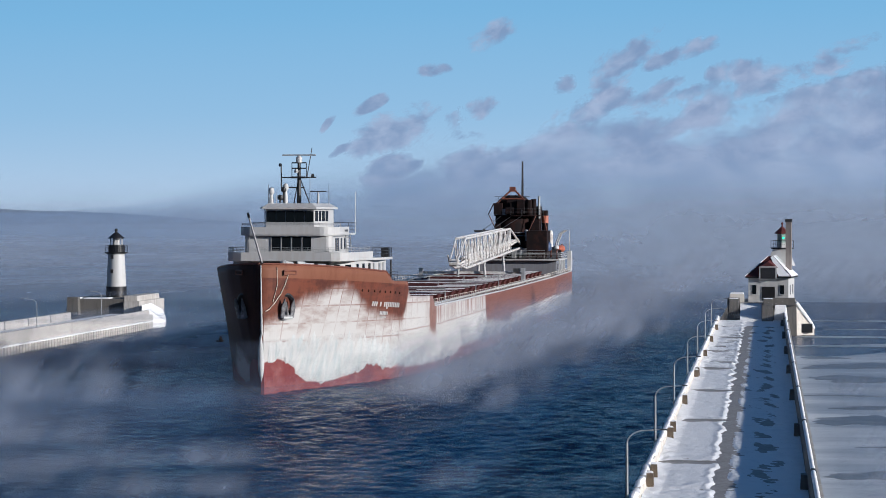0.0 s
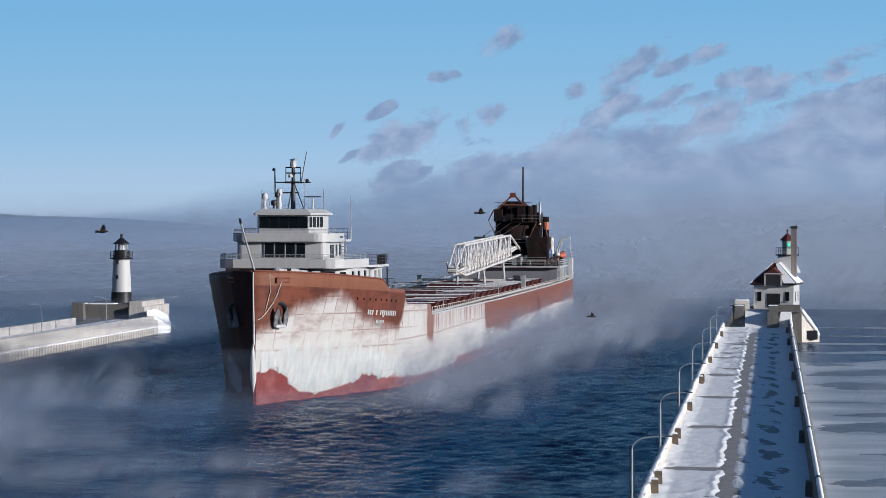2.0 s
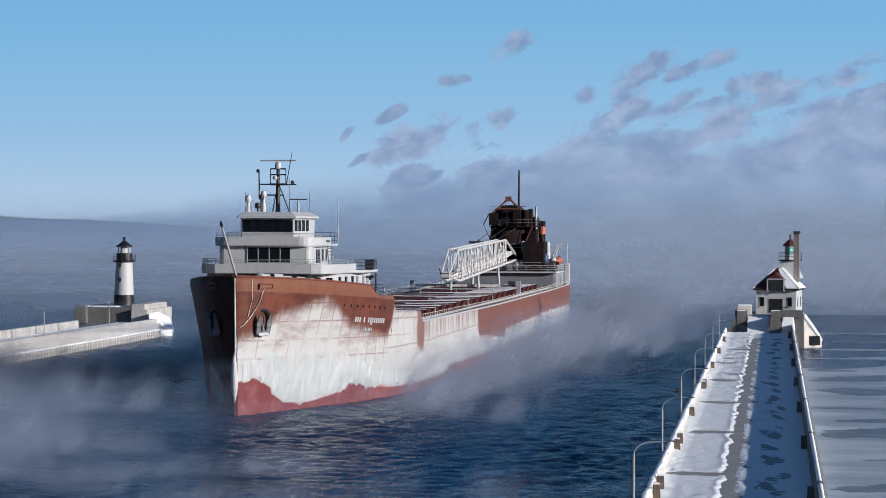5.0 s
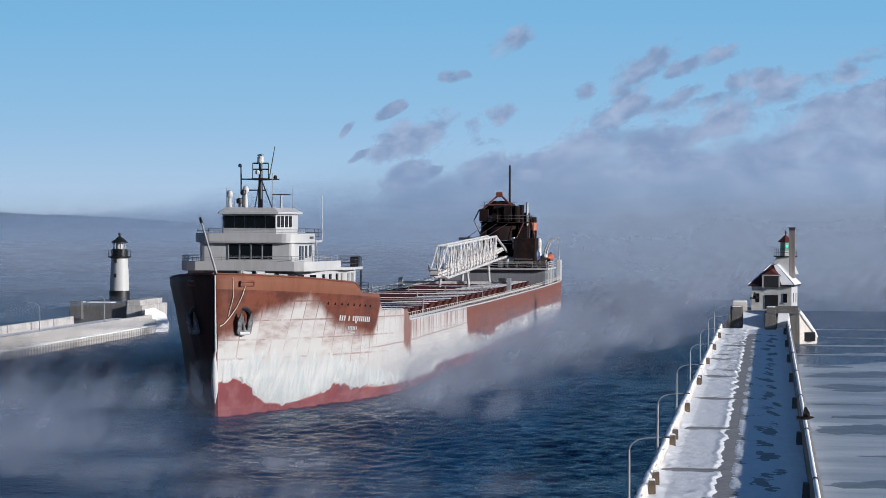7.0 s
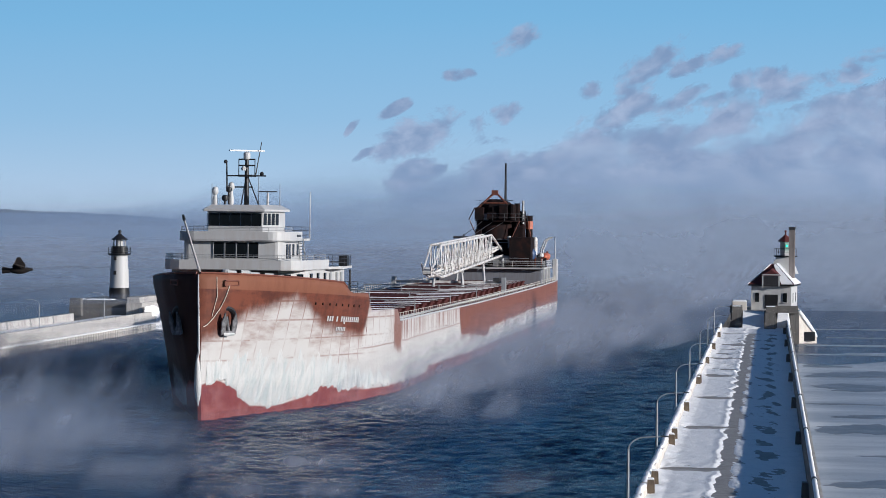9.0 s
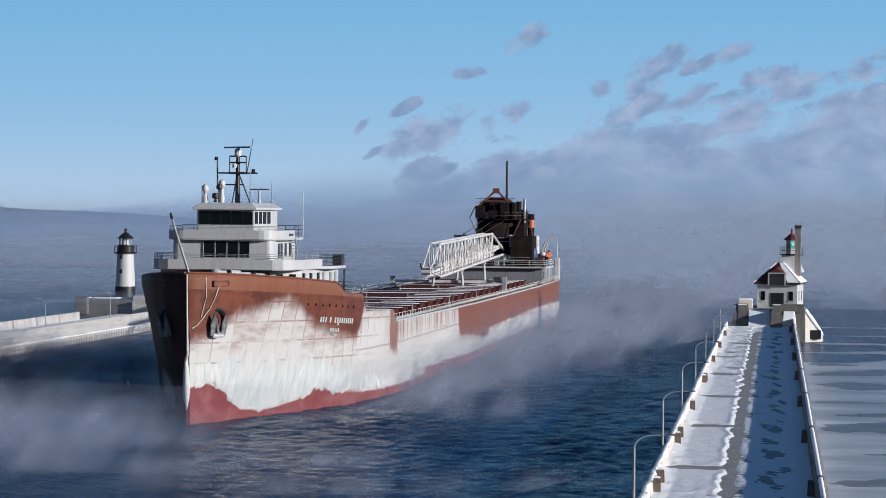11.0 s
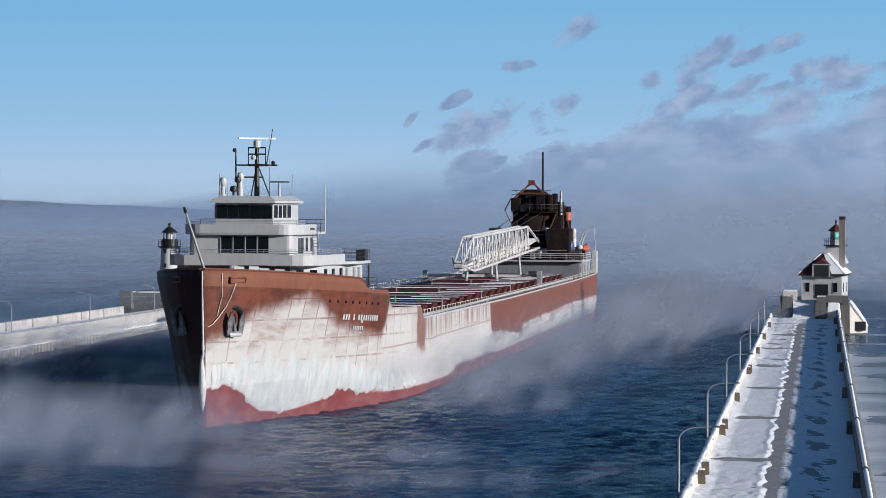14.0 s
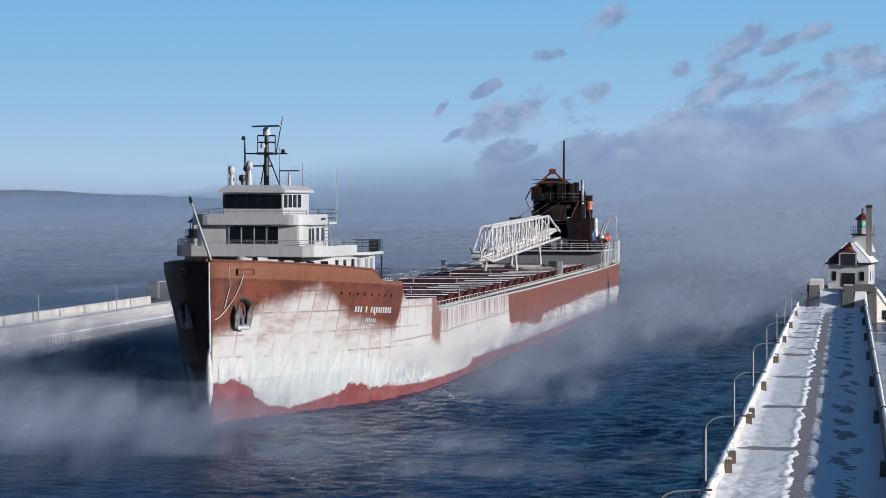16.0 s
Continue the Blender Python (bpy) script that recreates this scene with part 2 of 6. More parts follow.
def hull_material():
    """Oxide-brown topsides, frozen spray over the middle, red boot-top; u runs aft from the stem."""
    T = Tree("hull_paint_under_frozen_spray")
    v, u, z = T.axes()
    c = T.coords()
    rag = T.math("SUBTRACT", T.noise(T.coords((1, 0.5, 0.2)), 0.9, 6, 0.68), 0.5)
    soft = T.math("SUBTRACT", T.noise(T.coords((1, 1, 0.6)), 0.13, 4, 0.6), 0.5)
    fine = T.noise(c, 6.0, 5, 0.6)
    run = T.noise(T.coords((1, 0.7, 0.2)), 0.8, 5, 0.65)
    streak = T.noise(T.coords((1, 0.12, 1.3)), 1.0, 5, 0.6)
    # paint: bulwark strake lightened for its better-lit plate, darker and blotched below, faded aft
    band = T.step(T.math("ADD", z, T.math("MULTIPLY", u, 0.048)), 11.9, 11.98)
    # starboard: that side's shade is put into this darker brown; port keeps the lit tone
    shade_brown = T.mix(T.step(run, 0.4, 0.7), (0.062, 0.026, 0.02), (0.04, 0.019, 0.016))
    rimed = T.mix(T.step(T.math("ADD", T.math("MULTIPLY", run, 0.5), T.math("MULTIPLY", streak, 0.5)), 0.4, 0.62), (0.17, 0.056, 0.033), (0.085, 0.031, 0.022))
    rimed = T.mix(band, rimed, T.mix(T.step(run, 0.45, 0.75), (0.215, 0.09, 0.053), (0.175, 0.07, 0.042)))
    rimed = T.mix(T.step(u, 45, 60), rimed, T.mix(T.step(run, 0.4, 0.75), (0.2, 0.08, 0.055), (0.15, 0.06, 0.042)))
    brown = T.mix(T.step(v, -0.1, 0.1), shade_brown, rimed)
    red = T.mix(T.step(T.noise(T.coords((1, 0.6, 1)), 0.7, 5, 0.65), 0.4, 0.7), (0.2, 0.045, 0.042), (0.27, 0.1, 0.09))
    q = T.math("DIVIDE", u, 252.0)

    def edge(*pairs):
        return T.math("MULTIPLY", T.ramp(q, [(a_ / 252.0, h_ / 14.0) for a_, h_ in pairs]), 14.0)
    top = edge((0, 7.2), (1.6, 8.1), (4, 9.5), (8, 10.3), (11.5, 10.7), (14, 10.4), (15.6, 9.8), (17.8, 8.8), (19.2, 8.0), (24, 7.0), (31.2, 6.7), (32.4, 9.6),
               (98, 9.6), (100, 3.9), (115, 3.2), (129, 2.4), (131, 2.5), (132.5, 3.4), (150, 3.6), (165, 3.75), (204, 4.0), (252, 3.7))
    top = T.math("SUBTRACT", top, T.math("MULTIPLY", T.math("SUBTRACT", 1.0, T.step(v, -0.3, 0.3)), 6.5))
    low = edge((0, 3.0), (1.8, 3.6), (3, 3.4), (4.8, 2.8), (7, 1.6), (8.8, 0.85), (12.6, 0.55), (18.6, 1.1), (20, 1.6), (21.8, 2.2), (24, 1.8), (26, 1.35), (35, 0.95),
               (68.8, 0.75), (69.2, 1.45), (101, 1.28), (102, 1.1), (134, 1.16), (252, 1.25))
    aft = T.step(u, 92, 100)
    wob = T.math("ADD", T.math("MULTIPLY", rag, 1.9), T.math("MULTIPLY", soft, T.math("SUBTRACT", 1.5, aft)))
    crisp = T.math("ADD", 1.0, T.math("MULTIPLY", aft, 6.0))
    above = T.step(T.math("MULTIPLY", T.math("SUBTRACT", z, T.math("ADD", top, wob)), crisp), -1.0, 0.7)
    below = T.step(T.math("ADD", T.math("SUBTRACT", low, z), T.math("ADD", T.math("MULTIPLY", rag, 0.5), T.math("MULTIPLY", soft, 0.4))), -0.14, 0.1)
    # plates: a lattice of frames and strakes, some plates thinner iced than others
    ul = T.math("ADD", T.math("ADD", u, T.math("MULTIPLY", z, 0.06)), T.math("MULTIPLY", soft, 0.8))
    su, sz = T.math("PINGPONG", ul, 1.25), T.math("PINGPONG", T.math("ADD", z, T.math("MULTIPLY", u, 0.02)), 0.9)
    seam = T.math("MAXIMUM", T.math("SUBTRACT", 1.0, T.step(su, 0.02, 0.16)), T.math("SUBTRACT", 1.0, T.step(sz, 0.02, 0.14)))
    cell = T.put("ShaderNodeTexWhiteNoise", {"Vector": T.put("ShaderNodeCombineXYZ", {
        0: T.math("FLOOR", T.math("DIVIDE", ul, 2.5)), 1: T.math("FLOOR", T.math("DIVIDE", T.math("ADD", z, T.math("MULTIPLY", u, 0.02)), 1.8))}).outputs[0]}).outputs["Value"]
    blot = T.noise(T.coords((1, 0.8, 0.5)), 0.55, 5, 0.65)
    high = T.math("DIVIDE", z, top)
    thin = T.math("MULTIPLY", seam, T.step(T.math("ADD", T.math("MULTIPLY", high, 0.55), blot), 0.7, 1.1))
    veil = T.math("MULTIPLY", T.step(T.math("ADD", T.math("ADD", T.math("MULTIPLY", high, 0.55), T.math("MULTIPLY", streak, 0.8)), T.math("MULTIPLY", cell, 0.22)), 0.86, 1.3), 0.7)
    side = T.math("MULTIPLY", T.step(u, 40, 46), T.step(z, 4.2, 6.8))
    drip = T.math("MULTIPLY", T.step(T.noise(T.coords((0.2, 0.9, 0.03)), 1.0, 4, 0.7), 0.42, 0.62), T.math("MULTIPLY", side, 0.8))
    patch = T.math("MULTIPLY", T.math("MULTIPLY", T.step(T.math("ADD", u, T.math("MULTIPLY", rag, 3.0)), 44.0, 44.6), T.math("SUBTRACT", 1.0, T.step(T.math("ADD", u, T.math("MULTIPLY", rag, 9.0)), 48.0, 50.5))),
                   T.step(T.math("ADD", z, T.math("MULTIPLY", rag, 4.0)), 3.6, 5.0))
    line = T.math("SUBTRACT", 1.0, T.step(T.math("ABSOLUTE", T.math("SUBTRACT", z, T.math("SUBTRACT", 5.25, T.math("MULTIPLY", soft, 0.5)))), 0.03, 0.13))
    line = T.math("MULTIPLY", T.math("MULTIPLY", line, T.step(u, 26, 34)), 0.55)
    worn = T.math("MAXIMUM", T.math("MAXIMUM", T.math("MULTIPLY", thin, 0.75), veil), T.math("MAXIMUM", T.math("MAXIMUM", drip, T.math("MULTIPLY", patch, 0.9)), line))
    ice = T.mix(worn, (0.56, 0.545, 0.525), (0.2, 0.082, 0.056))
    ice = T.mix(T.step(T.noise(c, 0.5, 5, 0.6), 0.5, 0.8), ice, T.mix(0.2, ice, (0.42, 0.35, 0.33)))
    # lumps of pink-stained ice just over the boot-top
    lump = T.put("ShaderNodeTexVoronoi", {"Vector": T.coords((1, 0.8, 1.1)), "Scale": 1.5}).outputs["Distance"]
    stain = T.math("MULTIPLY", T.step(lump, 0.22, 0.5), T.math("SUBTRACT", 1.0, T.step(T.math("SUBTRACT", z, low), 0.1, 1.5)))
    stain = T.math("MULTIPLY", T.math("MULTIPLY", stain, T.step(u, 15, 19)), T.math("SUBTRACT", 1.0, T.step(u, 28, 36)))
    ice = T.mix(T.math("MULTIPLY", stain, 0.8), ice, (0.4, 0.15, 0.13))
    base = T.mix(below, T.mix(above, ice, brown), red)
    ribs = T.noise(T.coords((1.6, 1.6, 0.12)), 1.0, 4, 0.6)
    h = T.math("ADD", T.math("MULTIPLY", fine, 0.12), T.math("MULTIPLY", ribs, T.math("SUBTRACT", 1.0, T.step(z, 4.0, 7.0))))
    return T.surface(base, 0.6, 0.0, h, 0.12, 0.2)


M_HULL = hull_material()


def crust_material():
    T = Tree("frozen_spray_ice")
    c = T.coords((1, 1, 0.3))
    n, fine = T.noise(c, 1.4, 5, 0.6), T.noise(T.coords(), 8.0, 4)
    return T.surface(T.mix(T.step(n, 0.4, 0.7), (0.6, 0.6, 0.585), (0.47, 0.52, 0.52)), 0.45, 0.0, fine, 0.05)


M_CRUST = crust_material()


# ---- building helpers ----
def block(bm, x0, x1, y0, y1, z0, z1, top=None):
    """A box; top = (dx, dy) draws its upper face in."""
    dx, dy = top or (0, 0)
    lo = [bm.verts.new(p) for p in ((x0, y0, z0), (x1, y0, z0), (x1, y1, z0), (x0, y1, z0))]
    hi = [bm.verts.new(p) for p in ((x0 + dx, y0 + dy, z1), (x1 - dx, y0 + dy, z1), (x1 - dx, y1 - dy, z1), (x0 + dx, y1 - dy, z1))]
    bm.faces.new(lo[::-1]), bm.faces.new(hi)
    for i in range(4):
        bm.faces.new((lo[i], lo[(i + 1) % 4], hi[(i + 1) % 4], hi[i]))
    return bm


def prism(bm, outline, z0, z1, grow=1.0):
    """An upright prism on an outline that runs anticlockwise from above."""
    n = len(outline)
    lo = [bm.verts.new((x, y, z0)) for x, y in outline]
    hi = [bm.verts.new((x * grow, y, z1)) for x, y in outline]
    bm.faces.new(lo[::-1]), bm.faces.new(hi)
    for i in range(n):
        bm.faces.new((lo[i], lo[(i + 1) % n], hi[(i + 1) % n], hi[i]))
    return bm


def rod(bm, p, q, r0, r1=None, n=8):
    """A round bar from p to q, closed."""
    p, q = Vector(p), Vector(q)
    r1 = r0 if r1 is None else r1
    turn = (q - p).to_track_quat("Z", "Y").to_matrix()
    rings = []
    for c, r in ((p, r0), (q, r1)):
        rings.append([bm.verts.new(c + turn @ Vector((r * math.cos(6.28319 * i / n), r * math.sin(6.28319 * i / n), 0))) for i in range(n)])
    bm.faces.new(rings[0][::-1]), bm.faces.new(rings[1])
    for i in range(n):
        bm.faces.new((rings[0][i], rings[0][(i + 1) % n], rings[1][(i + 1) % n], rings[1][i]))
    return bm


def path_rod(bm, points, r, n=6):
    """One bent bar through the points, closed at its ends."""
    pts = [Vector(p) for p in points]
    rings = []
    size = r if isinstance(r, (list, np.ndarray)) else [r] * len(pts)
    for i, p in enumerate(pts):
        r = float(size[i])
        d = (pts[min(i + 1, len(pts) - 1)] - pts[max(i - 1, 0)]).normalized()
        side = d.cross(Vector((0, 0, 1)))
        side = side.normalized() if side.length > 0.05 else Vector((1, 0, 0))
        up = side.cross(d).normalized()
        rings.append([bm.verts.new(p + r * (math.cos(6.28319 * k / n) * side + math.sin(6.28319 * k / n) * up)) for k in range(n)])
    for a_, b_ in zip(rings, rings[1:]):
        for k in range(n):
            bm.faces.new((a_[k], a_[(k + 1) % n], b_[(k + 1) % n], b_[k]))
    bm.faces.new(rings[0][::-1]), bm.faces.new(rings[-1])
    return bm


def turned(bm, profile, cx=0.0, cy=0.0, n=24):
    """A body of revolution from (radius, height) pairs, bottom to top."""
    rings = [[bm.verts.new((cx + r * math.cos(6.28319 * i / n), cy + r * math.sin(6.28319 * i / n), z)) for i in range(n)] for r, z in profile]
    for a_, b_ in zip(rings, rings[1:]):
        for i in range(n):
            bm.faces.new((a_[i], a_[(i + 1) % n], b_[(i + 1) % n], b_[i]))
    bm.faces.new(rings[0][::-1]), bm.faces.new(rings[-1])
    return bm


def mesh_of(name, bm, material, smooth=False):
    me = bpy.data.meshes.new(name)
    bmesh.ops.recalc_face_normals(bm, faces=bm.faces)
    bm.to_mesh(me)
    bm.free()
    me.materials.append(material)
    if smooth:
        for p in me.polygons:
            p.use_smooth = True
        me.set_sharp_from_angle(angle=radians(38))
    return me


def part(name, bm, material, parent, label="", smooth=False, bevel=0.0):
    ob = new(name, mesh_of(name, bm, material, smooth))
    ob.parent = parent
    if label:
        ob["label"] = label
    if bevel:
        m = ob.modifiers.new("worn_edges", "BEVEL")
        m.width, m.segments, m.limit_method = bevel, 2, "ANGLE"
    return ob


def thing(name, at, label, category, group="", kind=""):
    ob = new(name)
    ob.matrix_basis = at if isinstance(at, Matrix) else pose(*at)
    return tagged(ob, label, category, group, kind)


def grid_mesh(name, xs, ys, height, material):
    """A sheet over xs by ys with z = height(X, Y) on arrays."""
    X, Y = np.meshgrid(xs, ys)
    co = np.stack([X, Y, height(X, Y)], -1).reshape(-1, 3)
    nx, ny = len(xs), len(ys)
    i = (np.arange(ny - 1)[:, None] * nx + np.arange(nx - 1)[None]).ravel()
    faces = np.stack([i, i + 1, i + nx + 1, i + nx], -1)
    me = bpy.data.meshes.new(name)
    me.from_pydata(co.tolist(), [], faces.tolist())
    me.materials.append(material)
    for p in me.polygons:
        p.use_smooth = True
    return me


def wave(X, Y, seed, size):
    """Smooth pseudo-noise on arrays, about -1 to 1, from a few crossed sines."""
    rng = np.random.RandomState(seed)
    out, amp = 0.0, 1.0
    for k in range(5):
        f = (1.75 ** k) / size
        for _ in range(3):
            d, ph = rng.uniform(0, 6.28), rng.uniform(0, 6.28)
            out = out + amp * np.sin(f * 6.28 * (X * np.cos(d) + Y * np.sin(d)) + ph + 1.3 * np.sin(f * 3.1 * (X * np.sin(d) - Y * np.cos(d)) + ph))
        amp *= 0.62
    return out / 4.2


# ---- water, ice, far shore ----
def build_water():
    """One sheet to the horizon: waves are modelled in the canal, the rest is left to the surface's relief."""
    xs = np.concatenate([[-4800, -2000, -900, -400, -200, -140], np.arange(-110, -98, 0.8), np.arange(-98, 12, 0.5), np.arange(12, 60, 0.8), [80, 120, 220, 500, 1200, 2600, 4800]])
    ys = np.concatenate([[-300, -50, 60, 110], np.arange(128, 300, 0.42), np.arange(300, 470, 0.8), np.geomspace(472, 4850, 60)])

    def height(X, Y):
        rng = np.random.RandomState(8)
        h = 0
        for k in range(30):
            length = rng.uniform(0.9, 3.0)
            d, ph = rng.normal(1.53, 0.5), rng.uniform(0, 6.28)
            h = h + 0.0092 * length * np.sin(6.28 / length * (X * np.cos(d) + Y * np.sin(d)) + ph + 0.9 * np.sin(0.11 * X + 0.05 * Y * k + ph))
        gust = 0.75 + 0.35 * wave(X, Y * 0.4, 41, 45)
        inside = np.clip((X + 112) / 6, 0, 1) * np.clip((62 - X) / 6, 0, 1) * np.clip((Y - 126) / 6, 0, 1) * np.clip((480 - Y) / 120, 0, 1)
        calm = 1 - 0.9 * np.clip((X - 1) / 3, 0, 1)
        return h * gust * inside * calm
    ob = new("water", grid_mesh("water", xs, ys, height, M_WATER))
    tagged(ob, "dark blue rippled lake water in the ship canal", "water", kind="structure")
    return ob


def floe_mesh(rx, ry, seed, thick=0.05):
    rng = random.Random(seed)
    bm = bmesh.new()
    n = 96
    ph = [rng.uniform(0, 6.28) for _ in range(6)]
    pts = []
    for i in range(n):
        a_ = 6.28319 * i / n
        r = 1 + 0.16 * math.sin(2 * a_ + ph[0]) + 0.12 * math.sin(3 * a_ + ph[1]) + 0.08 * math.sin(5 * a_ + ph[2]) + 0.06 * math.sin(9 * a_ + ph[3]) + 0.05 * math.sin(14 * a_ + ph[4]) + 0.035 * math.sin(23 * a_ + ph[5])
        pts.append((rx * r * math.cos(a_), ry * r * math.sin(a_)))
    prism(bm, pts, -0.05, thick)
    return bm


def build_ice():
    rng = random.Random(4)
    far = [(150 - 3.05 * k, 352 + 6 * math.sin(k * 0.9) + 4 * math.sin(k * 2.3 + 1) + 3 * math.sin(k * 4.1)) for k in range(48)]
    field = new("ice_field", mesh_of("ice_field", prism(bmesh.new(), [(3.32, 60), (150, 60)] + far + [(3.32, 350)], -0.05, 0.045), M_ICE))
    tagged(field, "wide sheet of thin grey ice frozen to the pier", "ice", kind="stuff")
    place = [(38, 377, 30, 7), (30, 402, 20, 4), (60, 428, 44, 5), (70, 462, 48, 6)]
    for k, (x, y, rx, ry) in enumerate(place):
        ob = new("ice_floe", mesh_of("ice_floe", floe_mesh(rx, ry, k), M_ICE))
        ob.matrix_basis = pose(x, y, 0.006 * k, 0, 0, rng.uniform(-3, 3))
        tagged(ob, "flat sheet of thin grey ice on the lake", "ice floe", "ice floes beside the pier")
    leads = [(10.5, 141, 2.6, 1.2), (8.8, 152, 2.0, 0.8), (8.2, 166, 3.0, 2.2), (8.0, 190, 3.4, 3.2), (10.5, 213, 3, 0.9), (8.8, 240, 4.0, 6.5), (11, 256, 5, 2.2),
             (7.5, 273, 3.4, 1.2), (10.5, 300, 5.5, 6), (13, 326, 7.5, 7), (7.2, 344, 3, 3), (16, 240, 4, 4), (18, 195, 4, 3), (17, 285, 4, 3)]
    for k, (x, y, rx, ry) in enumerate(leads):
        ob = new("dark_ice", mesh_of("dark_ice", floe_mesh(rx, ry, 40 + k, 0.004), M_LEAD))
        ob.matrix_basis = pose(x, y, 0.047 + 0.002 * k, 0, 0, rng.uniform(-7, 7))
        tagged(ob, "dark newly frozen lead in the grey ice", "dark ice", "dark leads in the ice")


def build_sky_block_hill():
    """Added, unseen hill: closes the place behind the camera, blocks low sky light."""
    bm = bmesh.new()
    ring = []
    for k in range(49):
        a_ = radians(125 + 200 * k / 48)
        h = 225 + 30 * math.sin(k * 0.7) + 18 * math.sin(k * 1.9)
        d = Vector((math.sin(a_), math.cos(a_), 0))
        ring.append([bm.verts.new(d * 650 + Vector((0, 0, -3))), bm.verts.new(d * 760 + Vector((0, 0, 0.7 * h))), bm.verts.new(d * 950 + Vector((0, 0, h))), bm.verts.new(d * 1300 + Vector((0, 0, -3)))])
    for a_, b_ in zip(ring, ring[1:]):
        for i in range(3):
            bm.faces.new((a_[i], b_[i], b_[i + 1], a_[i + 1]))
    ob = new("backdrop_hillside", mesh_of("backdrop_hillside", bm, plain("dark_sky_block", (0.045, 0.042, 0.04), 0.95, dirt=(0.09, 0.09, 0.095), scale=0.02, grain=0.1)))
    tagged(ob, "unseen dark hill added to block low sky light", "hillside", kind="structure")


def build_far_shore():
    rng = random.Random(2)
    bm = bmesh.new()
    xs = np.linspace(-2600, -760, 120)
    prof = [max(1.0, 19.5 + 7.0 * math.sin(x * 0.004 + 1) + 2.5 * math.sin(x * 0.017) + rng.uniform(-0.7, 0.7)) for x in xs]
    prof = [p * min(1, (-760 - x) / 420 + 0.02) + 1 for p, x in zip(prof, xs)]
    front = [bm.verts.new((x, 4300, -2)) for x in xs]
    ridge = [bm.verts.new((x, 4380, p)) for x, p in zip(xs, prof)]
    back = [bm.verts.new((x, 4480, -2)) for x in xs]
    for a_, b_ in ((front, ridge), (ridge, back)):
        for i in range(len(xs) - 1):
            bm.faces.new((a_[i], a_[i + 1], b_[i + 1], b_[i]))
    # Distance haze is mixed into the hills' own pale blue.
    ob = new("far_shore", mesh_of("far_shore", bm, plain("haze_painted_hills", (0.17, 0.22, 0.28), 0.9, scale=0.01, grain=0.05)))
    tagged(ob, "low wooded hills on the far lake shore, painted hazy blue", "hills", kind="structure")


# ---- piers ----
DECK = 2.4


def lamp_post(at, sign, group):
    """A steel pole with a curved arm; sign: the side to which the arm reaches."""
    ob = thing("street_lamp", at, "slim grey steel street lamp with a curved arm", "street lamp", group)
    bm = bmesh.new()
    rod(bm, (0, 0, 0), (0, 0, 3.9), 0.085, 0.06)
    part("pole", bm, M_STEEL, ob, smooth=True)
    bm = bmesh.new()
    pts = [(0, 0, 3.88)] + [(sign * 1.0 * (1 - math.cos(k * 0.26)), 0, 3.88 + 0.72 * math.sin(k * 0.26)) for k in range(1, 7)] + [(sign * 2.0, 0, 4.66)]
    path_rod(bm, pts, 0.034)
    part("arm", bm, M_STEEL, ob)
    bm = bmesh.new()
    block(bm, sign * 2.0 - 0.22, sign * 2.0 + 0.22, -0.08, 0.08, 4.62, 4.7, (0.05, 0.03))
    part("lamp_head", bm, M_DARKSTEEL, ob, "dark flat lamp head")
    bm = bmesh.new()
    block(bm, -0.16, 0.16, -0.16, 0.16, -0.02, 0.22, (0.04, 0.04))
    part("base_plate", bm, M_STEEL, ob)
    return ob


